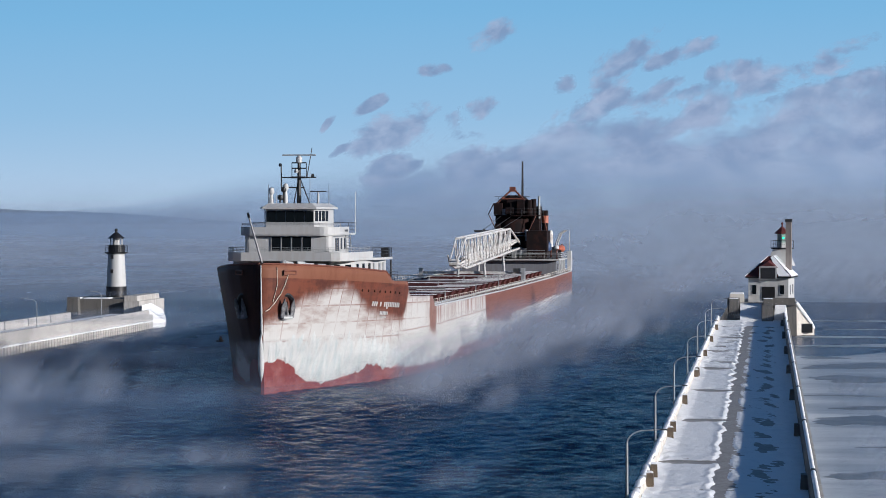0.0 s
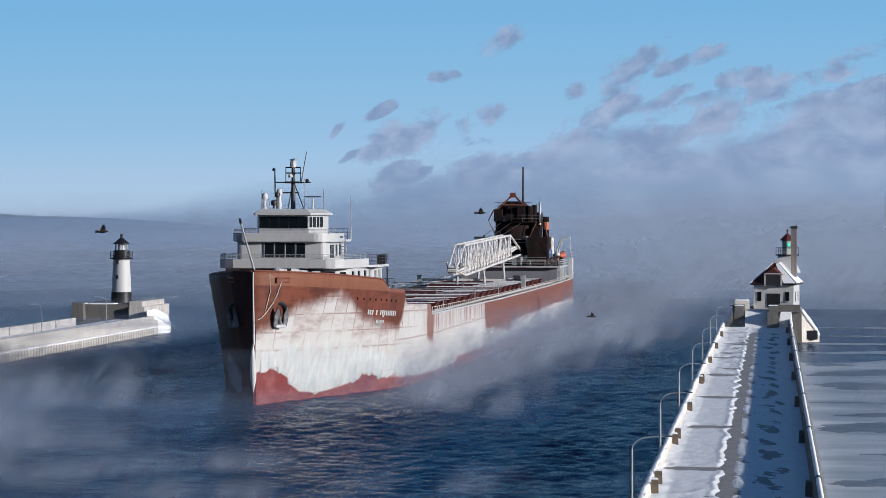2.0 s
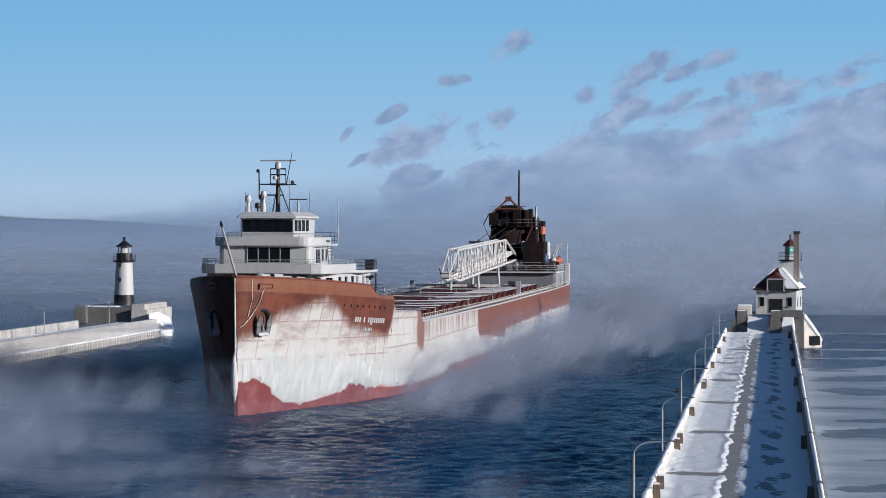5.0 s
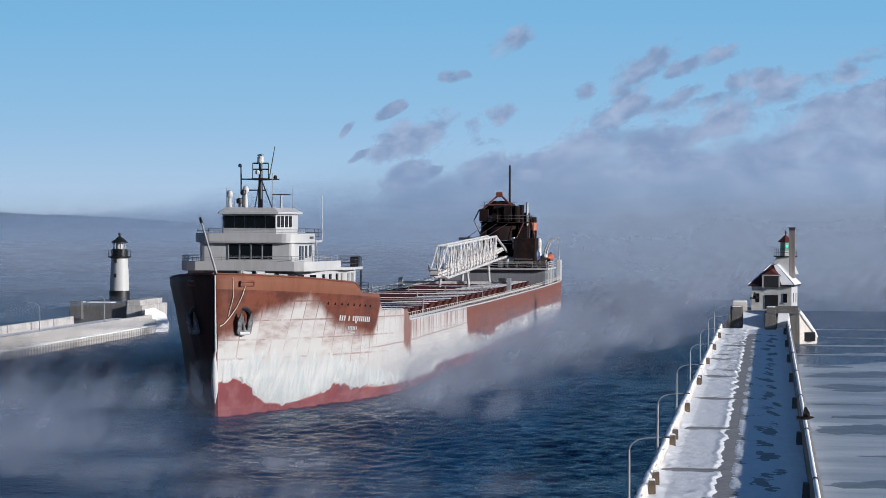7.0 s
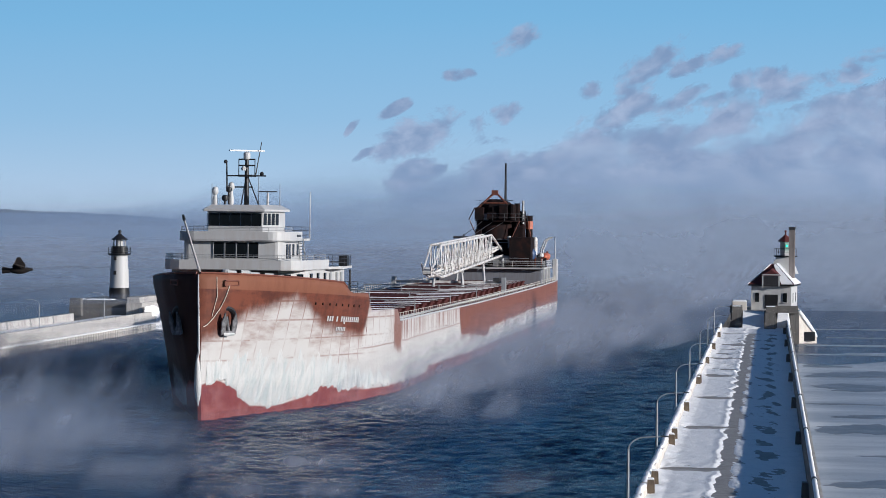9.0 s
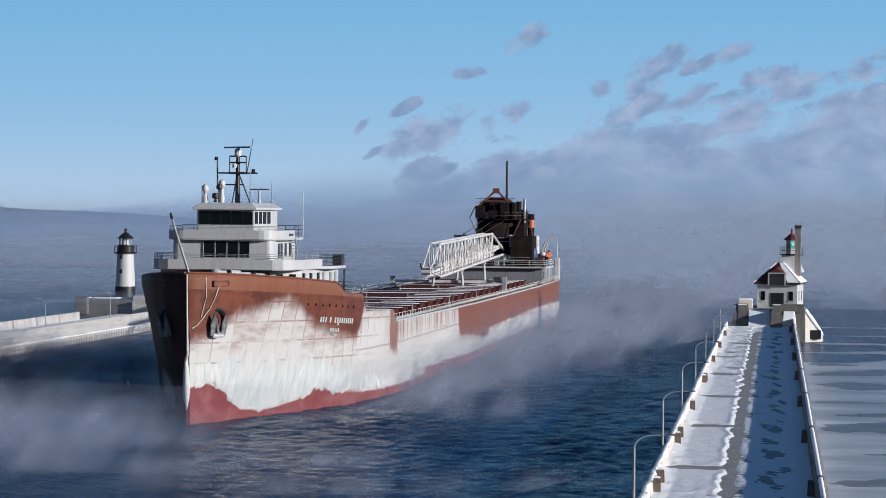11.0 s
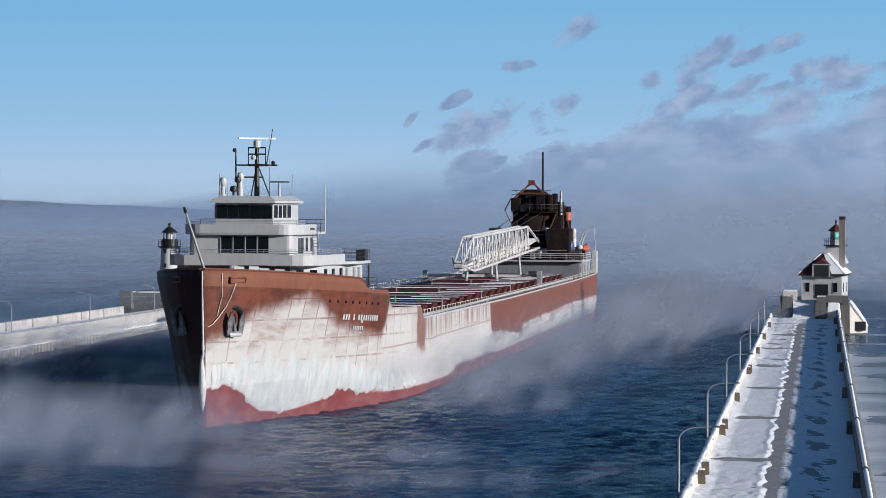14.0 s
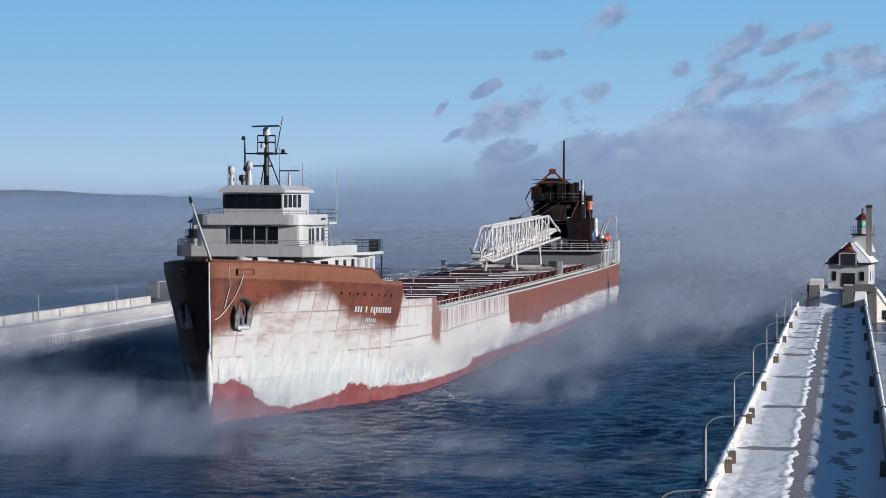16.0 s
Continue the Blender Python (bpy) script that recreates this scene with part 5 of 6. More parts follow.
def build_mast(ship):
    u0 = 21.0
    mast = part("mast", rod(bmesh.new(), (0, u0, 19.5), (0, u0, 24.1), 0.26, 0.18, 10), M_BLACK, ship, "black foremast")
    for z, w0, w1 in ((22.4, 2.0, 1.9), (21.3, 2.0, 0.6), (23.4, 0.8, 0.8), (24.0, 0.8, 0.8)):
        part("yard", rod(bmesh.new(), (-w0, u0, z), (w1, u0, z), 0.08, 0.08, 6), M_BLACK, mast)
    for dx, dy in ((-0.9, 1.6), (0.9, 1.6)):
        part("stay", rod(bmesh.new(), (0, u0, 22.6), (dx, u0 + dy, 19.5), 0.06, 0.06, 6), M_BLACK, mast)
    part("platform", block(bmesh.new(), -0.75, 0.75, u0 - 0.7, u0 + 0.7, 22.3, 22.5), M_BLACK, mast)
    part("platform", block(bmesh.new(), -0.5, 0.5, u0 - 0.5, u0 + 0.5, 23.35, 23.45), M_BLACK, mast)
    for x in (-0.8, 0.8):
        part("platform_post", rod(bmesh.new(), (x, u0, 22.5), (x, u0, 24.0), 0.045, 0.045, 6), M_BLACK, mast)
    part("signal_staff", rod(bmesh.new(), (-1.95, u0, 21.2), (-2.0, u0, 23.7), 0.09, 0.07, 6), M_BLACK, mast)
    part("lamp", turned(bmesh.new(), [(0.14, 23.6), (0.2, 23.75), (0.12, 23.95)], -2.1, u0, 8), M_BLACK, mast)
    part("lamp", turned(bmesh.new(), [(0.14, 22.4), (0.2, 22.6), (0.12, 22.8)], 1.5, u0, 8), M_BLACK, mast)
    part("lamp", turned(bmesh.new(), [(0.2, 22.9), (0.26, 23.1), (0.15, 23.3)], -0.2, u0 - 0.6, 8), M_WHITE, mast)
    part("whip_antenna", rod(bmesh.new(), (0.75, u0 + 0.5, 22.3), (1.35, u0 + 0.5, 25.7), 0.06, 0.04, 6), M_DARKSTEEL, mast)
    part("scanner_motor", turned(bmesh.new(), [(0.2, 23.95), (0.34, 24.05), (0.34, 24.6), (0.15, 24.75)], 0, u0, 12), M_WHITE, mast, "white radar motor")
    bm = bmesh.new()
    block(bm, -1.88, 1.88, -0.12, 0.12, -0.05, 0.1, (0.05, 0.02))
    scan = part("radar_scanner", bm, M_STEEL, mast, "grey rotating radar bar")
    scan.location = (0, u0, 24.82)
    # domes, whips and a second radar on the roof
    for x, u, z, r in ((-2.6, 18.6, 20.95, 0.32), (-1.2, 19.5, 21.4, 0.32)):
        part("radome", turned(bmesh.new(), [(0.2, 19.4), (0.26, 20.0), (0.15, z - 0.5), (r, z - 0.25), (r, z), (r * 0.75, z + 0.26), (0.05, z + 0.36)], x, u, 14), M_WHITE, ship, "white radar dome", True)
    part("searchlight", turned(bmesh.new(), [(0.12, 19.6), (0.12, 19.9), (0.3, 19.98), (0.34, 20.2), (0.3, 20.42), (0.12, 20.5)], -1.6, 18.5, 16), M_BLACK, ship, "black searchlight", True)
    part("searchlight", turned(bmesh.new(), [(0.1, 19.6), (0.1, 20.75), (0.27, 20.85), (0.3, 21.05), (0.26, 21.25), (0.1, 21.32)], -1.3, 18.8, 16), M_BLACK, ship, "", True)
    part("radar_post", rod(bmesh.new(), (2.3, 20.0, 19.4), (2.3, 20.0, 20.75), 0.14, 0.1, 8), M_WHITE, ship)
    part("small_scanner", block(bmesh.new(), 1.4, 3.2, 19.9, 20.1, 20.8, 20.92), M_DARKSTEEL, ship)
    for x, u, z in ((-2.3, 16.2, 20.9), (-1.6, 16.2, 20.5), (-2.9, 18.5, 21.6), (3.3, 21.0, 21.6), (1.3, 20.5, 23.0)):
        part("whip_antenna", rod(bmesh.new(), (x, u, 19.5), (x, u, z), 0.045, 0.03, 6), M_STEEL, ship)
    part("flag_staff", rod(bmesh.new(), (5.4, 25.9, 16.2), (5.4, 25.9, 20.9), 0.06, 0.04, 6), M_WHITE, ship)
    # steering pole over the stem
    part("steering_pole", rod(bmesh.new(), (0, 1.2, 12.9), (-0.1, -5.6, 18.2), 0.12, 0.085, 10), M_WHITE, ship, "white steering pole leaning over the stem")
    part("pole_tip", rod(bmesh.new(), (-0.1, -5.5, 18.12), (-0.11, -5.9, 18.5), 0.15, 0.1, 10), M_BLACK, ship, "black pole tip")
    # gear on the forecastle
    for x, u in ((2.6, 7.5), (-2.2, 8.0)):
        w = part("windlass", rod(bmesh.new(), (x - 0.9, u, 12.6), (x + 0.9, u, 12.6), 0.55, 0.55, 12), M_STEEL, ship, "grey windlass drum")
        part("bedplate", block(bmesh.new(), x - 1.0, x + 1.0, u - 0.7, u + 0.7, 10.7, 12.3), M_DARKSTEEL, w)
    part("vent", turned(bmesh.new(), [(0.25, 10.7), (0.25, 13.1), (0.45, 13.2), (0.4, 13.5), (0.1, 13.6)], 1.2, 6.2, 12), M_WHITE, ship)
    for x, u, z, r in ((1.9, 5.2, 13.25, 0.28), (2.9, 6.6, 13.2, 0.34), (3.6, 7.6, 13.1, 0.22), (4.6, 9.2, 12.95, 0.26)):
        w = part("mooring_bollard", rod(bmesh.new(), (x - 0.4, u, z), (x + 0.4, u + 0.3, z), r, r * 0.8, 10), M_CRUST, ship, "rimed mooring gear", True)
        part("pedestal", rod(bmesh.new(), (x, u, 10.7), (x, u, z), 0.16, 0.14, 8), M_DARKSTEEL, w)
    railing(ship, [(8.8, 29, 10.75), (9.3, 31.7, 10.75), (-9.3, 31.7, 10.75), (-8.8, 29, 10.75)], 1.2)
    part("searchlight_post", rod(bmesh.new(), (8.6, 31.2, 10.7), (8.6, 31.2, 13.2), 0.1, 0.1, 6), M_DARKSTEEL, ship)
    part("float_box", block(bmesh.new(), 7.9, 8.75, 28.4, 29.8, 13.6, 14.6), M_BLACK, ship)


def build_deck_gear(ship):
    # hatches
    cover = mesh_of("cover", block(bmesh.new(), -7.4, 7.4, -1.75, 1.75, 0.62, 0.86, (0.06, 0.06)), M_MAROON)
    coam = mesh_of("coaming", block(bmesh.new(), -7.2, 7.2, -1.6, 1.6, 0, 0.62), M_MAROON)
    ridge = mesh_of("snow_ridge", block(bmesh.new(), 1.2, 7.3, -1.72, -1.25, 0.85, 0.91, (0.3, 0.05)), M_SNOW)
    ridge_long = mesh_of("snow_ridge", block(bmesh.new(), -7.2, 7.2, -1.72, -1.1, 0.85, 0.93, (0.3, 0.05)), M_SNOW)
    for k in range(24):
        u = 52.0 + 7.32 * k
        hc = new("hatch", coam)
        hc.parent, hc.location = ship, (0, u, 6.95)
        for name, me in (("cover", cover), ("snow_ridge", ridge if k % 3 else ridge_long)):
            o = new(name, me)
            o.parent = hc
    # gantry hatch crane
    g = part("hatch_crane", block(bmesh.new(), -8.7, 8.7, 176.5, 177.1, 8.35, 8.75), M_BOOM, ship, "pale gantry hatch crane")
    for x in (-8.6, 8.6):
        part("crane_leg", block(bmesh.new(), x - 0.3, x + 0.3, 175.8, 177.8, 7.0, 9.3, (0.0, 0.4)), M_STEEL, g)
    part("crane_cable_box", block(bmesh.new(), 7.0, 8.0, 176, 177.6, 8.75, 9.3), M_DARKSTEEL, g)
    # pipes and lines across the fore deck
    for k, (u, z) in enumerate(((49, 8.3), (86, 8.5), (120, 8.6), (150, 8.7))):
        bm = bmesh.new()
        rod(bm, (-9, u, z), (7.5, u, z), 0.07, 0.07, 6)
        for x in (-9, -3.5, 2, 7.5):
            rod(bm, (x, u, 6.9), (x, u, z), 0.07, 0.07, 6)
        part("cable_trestle", bm, M_STEEL, ship)
    for x, u in ((-6.5, 41), (-3, 43), (4.5, 40)):
        w = part("winch", rod(bmesh.new(), (x - 1.0, u, 7.9), (x + 1.0, u, 7.9), 0.6, 0.6, 12), M_STEEL, ship)
        part("bedplate", block(bmesh.new(), x - 1.2, x + 1.2, u - 0.8, u + 0.8, 6.9, 7.5), M_DARKSTEEL, w)
    bm = bmesh.new()
    rod(bm, (-2, 38, 7), (1.5, 38, 10.6), 0.12)
    rod(bm, (5, 38, 7), (1.5, 38, 10.6), 0.12)
    rod(bm, (-2, 38, 7.2), (5, 38, 7.2), 0.1)
    part("stowed_davit", bm, M_WHITE, ship, "white stowed davit")


def build_boom(ship):
    """The self-unloading boom, a box truss stowed along the deck."""
    u0, u1 = 153.0, 236.0
    low = lambda u: 9.8 + (u - u0) * 0.026
    high = lambda u: 14.45 + (u - u0) * 0.0175
    boom = part("unloading_boom", path_rod(bmesh.new(), [(0.2, u0, low(u0)), (0.2, u1, low(u1))], 0.2, 8), M_BOOM, ship, "white lattice unloading boom")
    for x, h in ((2.0, low), (0.35, high), (1.85, high)):
        part("chord", path_rod(bmesh.new(), [(x, u0, h(u0)), (x, 219 if h is high else u1, h(219 if h is high else u1))], 0.2, 8), M_BOOM, boom)
    n = 16
    for k in range(n + 1):
        u = u0 + (219 - u0) * k / n
        for s in (-1, 1):
            part("upright", rod(bmesh.new(), (1.1 + s * 0.9, u, low(u)), (1.1 + s * 0.75, u, high(u)), 0.1, 0.1, 6), M_BOOM, boom)
            if k < n:
                v = u0 + (219 - u0) * (k + 1) / n
                a_, b_ = ((u, low(u)), (v, high(v))) if k % 2 else ((v, low(v)), (u, high(u)))
                part("brace", rod(bmesh.new(), (1.1 + s * 0.9, *a_), (1.1 + s * 0.75, *b_), 0.085, 0.085, 6), M_BOOM, boom)
        part("cross_beam", rod(bmesh.new(), (0.35, u, high(u)), (1.85, u, high(u)), 0.07, 0.07, 6), M_BOOM, boom)
        part("cross_beam", rod(bmesh.new(), (0.2, u, low(u)), (2.0, u, low(u)), 0.1, 0.1, 6), M_BOOM, boom)
    bm = bmesh.new()
    rod(bm, (0.5, u0 - 1, low(u0) + 1.4), (0.5, u1, low(u1) + 1.5), 0.14, 0.14, 6)
    rod(bm, (1.6, u0 - 1, low(u0) + 1.6), (1.6, u1, low(u1) + 1.6), 0.22, 0.22, 6)
    part("conveyor", bm, M_BOOM, boom, "conveyor belt bed")
    for k in range(30):
        u = u0 + 2 + (u1 - u0 - 4) * k / 29
        part("roller", rod(bmesh.new(), (0.2, u, low(u) + 0.35), (2.0, u + 1.2, low(u) + 1.45), 0.1, 0.1, 5), M_BOOM, boom)
    bm = bmesh.new()
    for s in (-1, 1):
        rod(bm, (1.1 + s * 0.75, u0, high(u0)), (1.1 + s * 0.6, u0 - 9, low(u0) + 1.2), 0.14, 0.14, 6)
        rod(bm, (1.1 + s * 0.9, u0, low(u0)), (1.1 + s * 0.6, u0 - 9, low(u0) + 0.9), 0.14, 0.14, 6)
        rod(bm, (1.1 + s * 0.6, u0 - 9, low(u0) + 0.9), (1.1 + s * 0.6, u0 - 11, low(u0) + 2.2), 0.12, 0.12, 6)
    rod(bm, (0.5, u0 - 9, low(u0) + 1), (1.7, u0 - 9, low(u0) + 1), 0.6, 0.6, 10)
    part("boom_head", bm, M_BOOM, boom)
    bm = bmesh.new()
    for s in (-1, 1):
        rod(bm, (1.1 + s * 0.75, 219, high(219)), (1.1 + s * 0.85, u1 + 2, low(u1) + 0.4), 0.2, 0.2, 8)
        rod(bm, (1.1 + s * 0.9, u1, low(u1)), (1.1 + s * 0.85, u1 + 2, low(u1) + 0.4), 0.2, 0.2, 8)
    part("boom_heel", bm, M_BOOM, boom)
    for u in (176, 205):
        bm = bmesh.new()
        for s in (-1, 1):
            rod(bm, (s * 2.4, u, 6.9), (s * 2.1, u, low(u) - 0.2), 0.24, 0.2, 8)
        rod(bm, (-2.4, u, low(u) - 0.25), (2.4, u, low(u) - 0.25), 0.2, 0.2, 8)
        part("boom_saddle", bm, M_WHITE, ship, "white boom saddle")


def funnel_of(ship):
    return next(o for o in ship.children if o.name.startswith("funnel"))


def build_after_house(ship):
    house = part("after_house", block(bmesh.new(), -9.0, 9.0, 234, 250, 6.9, 9.6), M_HOUSE_GREY, ship, "grey after deckhouse")
    part("boat_deck", block(bmesh.new(), -9.6, 9.6, 233, 251, 9.6, 9.85), M_WHITE, ship)
    for u in (236, 239, 242, 245):
        part("window", block(bmesh.new(), 8.95, 9.06, u - 0.5, u + 0.5, 7.9, 8.9), M_GLASS, house)
    railing(ship, [(-9.5, 233.1, 9.85), (9.5, 233.1, 9.85), (9.5, 250.9, 9.85)], 1.15, "house_rail", M_WHITE, 2.4, 0.045)
    for s in (1,):
        for u in (236, 241, 246):
            part("deck_pillar", block(bmesh.new(), 9.3, 9.55, u - 0.3, u + 0.3, 7, 9.8), M_WHITE, ship)
    # boiler casing, stack and its platforms
    cas = part("casing", block(bmesh.new(), -3.4, 6.2, 236, 248, 9.98, 13.2), M_STACK, ship, "dark engine casing", False, 0.08)
    part("casing_box", block(bmesh.new(), 3.4, 7.2, 233.5, 240, 9.98, 15.2), M_STACK, cas)
    stack = part("funnel", turned(bmesh.new(), [(3.5, 13.0), (3.5, 17.9), (3.3, 18.2)], 0.0, 242.5, 24), M_STACK, ship, "broad dark funnel", True)
    part("funnel_top", turned(bmesh.new(), [(3.2, 18.2), (3.2, 20.6), (2.6, 21.3), (1.4, 21.9)], 0.0, 242.5, 10), M_STACK, stack)
    part("platform", turned(bmesh.new(), [(4.7, 17.9), (4.8, 18.1)], 1.0, 242.5, 14), M_STACK, stack)
    bm = bmesh.new()
    for i in range(14):
        a_, b_ = i * 0.4488, (i + 1) * 0.4488
        p, q = ((1.0 + 4.7 * math.cos(k), 242.5 + 4.7 * math.sin(k)) for k in (a_, b_))
        rod(bm, (*p, 18.1), (*p, 19.3), 0.05, 0.05, 5)
        for z in (18.7, 19.3):
            rod(bm, (*p, z), (*q, z), 0.045, 0.045, 5)
    part("platform_rail", bm, M_DARKSTEEL, stack)
    bm = bmesh.new()
    rod(bm, (-3.1, 240, 20.2), (0.0, 241.2, 23.2), 0.18)
    rod(bm, (3.1, 240, 20.2), (0.0, 241.2, 23.2), 0.18)
    rod(bm, (-1.9, 240, 21.2), (1.9, 240, 21.2), 0.15)
    block(bm, -0.6, 0.5, 240.6, 241.8, 22.6, 23.5)
    part("a_frame", bm, M_BROWN, stack, "brown derrick frame")
    for x in (-2.6, 2.6):
        rail_bm = bmesh.new()
        rod(rail_bm, (x, 239.8, 20.3), (x, 239.8, 21.7), 0.05)
        rod(rail_bm, (x * 1.3, 239.8, 21.0), (x * 0.4, 239.8, 21.0), 0.05)
        rod(rail_bm, (x * 1.3, 239.8, 21.7), (x * 0.4, 239.8, 21.7), 0.05)
        part("top_rail", rail_bm, M_DARKSTEEL, stack)
    for x0, x1, u, z0, z1 in ((-3.4, -1.8, 238.6, 18.2, 20.4), (-1.2, 0.4, 238.8, 18.3, 19.6), (1.0, 2.4, 238.6, 18.3, 20.9), (3.6, 5.2, 239.5, 9.9, 17.0), (-3.2, -2.2, 238.4, 13, 16.5)):
        part("locker", block(bmesh.new(), x0, x1, u, u + 1.6, z0, z1), M_STACK, funnel_of(ship), "", False, 0.05)
    for p, q in (((-4.2, 238.5, 18.0), (-2.4, 238.8, 14.0)), ((4.6, 239, 18.0), (2.8, 238.8, 14.0)), ((-3.4, 239, 20.4), (-4.6, 240, 18.2)), ((6, 240, 18), (7.6, 241, 10))):
        part("strut", rod(bmesh.new(), p, q, 0.1, 0.1, 6), M_BROWN, funnel_of(ship))
    rng = random.Random(14)
    for k in range(16):      # vents, lockers and pipes crowded round the funnel
        x, z = rng.uniform(-4.2, 6.6), rng.choice((10.0, 10.0, 13.2, 18.1))
        tall = rng.uniform(0.8, 2.6)
        if z == 18.1 and abs(x - 1) > 4:
            x = 1 + rng.uniform(-3.6, 3.6)
        u = rng.uniform(233.6, 235.6) if z == 10.0 else (rng.uniform(236.4, 238.2) if z == 13.2 else 239.2 + 0.2 * abs(x - 1))
        mat = rng.choice((M_STACK, M_BROWN, M_BROWN, M_STEEL, M_WHITE))
        if k % 2:
            part("vent", turned(bmesh.new(), [(0.22, z), (0.22, z + tall), (0.42, z + tall + 0.1), (0.36, z + tall + 0.45), (0.05, z + tall + 0.55)], x, u, 10), mat, funnel_of(ship), "", True)
        else:
            part("locker", block(bmesh.new(), x - 0.5, x + 0.5, u - 0.4, u + 0.4, z, z + tall, (0.04, 0.04)), mat, funnel_of(ship), "", False, 0.04)
    for z in (10.9, 11.5, 14.2, 14.8):      # rails on the casing
        part("casing_rail", rod(bmesh.new(), (-4.4, 233.4 if z < 12 else 236.1, z), (6.9, 233.4 if z < 12 else 236.1, z), 0.05, 0.05, 6), M_STEEL, funnel_of(ship))
    part("mainmast", rod(bmesh.new(), (1.6, 243.5, 20), (1.6, 243.5, 28.4), 0.24, 0.16, 8), M_BLACK, ship, "black after mast")
    for x, u, z0, z1, r, m in ((4.0, 241, 13, 21.2, 0.5, M_STACK), (5.0, 241.5, 17.5, 21.7, 0.24, M_STEEL), (6.0, 243, 12, 19.0, 0.6, M_STACK), (3.2, 240, 18.2, 21.0, 0.6, M_STACK), (4.7, 242.5, 12, 19.8, 0.7, M_STACK)):
        part("exhaust_pipe", rod(bmesh.new(), (x, u, z0), (x, u, z1), r, r, 10), m, ship)
    part("red_band", rod(bmesh.new(), (6.0, 243, 16.6), (6.0, 243, 18.0), 0.64, 0.64, 10), M_ORANGE, ship, "orange painted band")
    part("white_tank", turned(bmesh.new(), [(0.42, 12), (0.42, 14.8), (0.2, 15.2)], 7.0, 244, 12), M_BOOM, ship, "white vent tank", True)
    # hoist wires and gear round the boom heel
    bm = bmesh.new()
    for x in (-2, 0, 2):
        rod(bm, (x, 239.5, 18), (x * 0.7 - 3, 224, 14.8), 0.05, 0.05, 5)
    part("hoist_wire", bm, M_DARKSTEEL, ship)
    for x, u, r, m in ((-1.5, 236, 0.9, M_STEEL), (1.5, 235.5, 0.8, M_BOOM), (3.2, 235, 0.7, M_STEEL)):
        part("hoist_winch", rod(bmesh.new(), (x - 0.8, u, 11.2), (x + 0.8, u, 11.2), r, r, 12), m, ship)
    part("crane_arm", block(bmesh.new(), -6.2, -1.5, 231, 231.6, 14.9, 15.3), M_DARKSTEEL, ship)
    part("crane_post", rod(bmesh.new(), (-4.4, 231.3, 9.9), (-4.4, 231.3, 15.6), 0.25, 0.2, 8), M_DARKSTEEL, ship)
    # boats, drums and vents aft
    bm = bmesh.new()
    bmesh.ops.create_uvsphere(bm, u_segments=16, v_segments=10, radius=1.0, matrix=Matrix.Translation((8.9, 244, 11.7)) @ Matrix.Diagonal((0.85, 2.8, 0.7, 1)))
    part("lifeboat", bm, M_ORANGE, ship, "orange enclosed lifeboat", True)
    for u in (242, 246.5):
        part("boat_davit", path_rod(bmesh.new(), [(8.2, u, 9.8), (8.2, u, 12.8), (8.9, u, 14.6), (9.9, u, 15.2)], 0.16), M_WHITE, ship, "white boat davit")
    part("drum", turned(bmesh.new(), [(0.8, 11.3), (1.0, 11.8), (1.0, 12.6), (0.6, 13.1)], 6.7, 238, 14), M_BLUE, ship, "blue ventilator", True)
    part("drum_stand", rod(bmesh.new(), (6.7, 238, 9.9), (6.7, 238, 11.4), 0.4, 0.4, 8), M_STEEL, ship)
    rng = random.Random(33)
    for k in range(14):      # lockers, reels and pipes crowded on the boat deck
        x, u, tall = rng.uniform(4.2, 9.0), rng.uniform(234.5, 246), rng.uniform(0.9, 2.4)
        mat = rng.choice((M_STACK, M_DARKSTEEL, M_BROWN, M_STEEL))
        if k % 3 == 0:
            part("cable_reel", rod(bmesh.new(), (x - 0.5, u, 10.7), (x + 0.5, u, 10.7), 0.75, 0.75, 12), mat, ship)
        elif k % 3 == 1:
            part("locker", block(bmesh.new(), x - 0.55, x + 0.55, u - 0.5, u + 0.5, 9.85, 9.85 + tall, (0.03, 0.03)), mat, ship, "", False, 0.04)
        else:
            part("vent_pipe", path_rod(bmesh.new(), [(x, u, 9.85), (x, u, 9.9 + tall), (x + 0.2, u - 0.3, 10.2 + tall), (x + 0.25, u - 0.7, 10.1 + tall)], 0.16, 8), mat, ship, "", True)
    for x, u in ((4.5, 235.5), (8.6, 238)):
        part("vent", turned(bmesh.new(), [(0.3, 9.9), (0.3, 11.6), (0.55, 11.8), (0.5, 12.3), (0.1, 12.5)], x, u, 12), M_WHITE, ship, "", True)
    part("stern_box", block(bmesh.new(), 9.75, 10.45, 249, 252, 7.4, 11.2), M_WHITE, ship, "white stern gallery")
    part("stern_staff", rod(bmesh.new(), (10.1, 250.5, 11.2), (9.9, 251, 15.4), 0.1, 0.07, 6), M_WHITE, ship)


def build_ship():
    ship = thing("bulk_carrier", (0, 0, 0), "brown lake bulk carrier with white houses and an icy bow", "ship")
    build_hull(ship)
    build_ice_crust(ship)
    hull_bars(ship)
    build_forward_house(ship)
    build_mast(ship)
    build_deck_gear(ship)
    build_boom(ship)
    build_after_house(ship)
    return ship


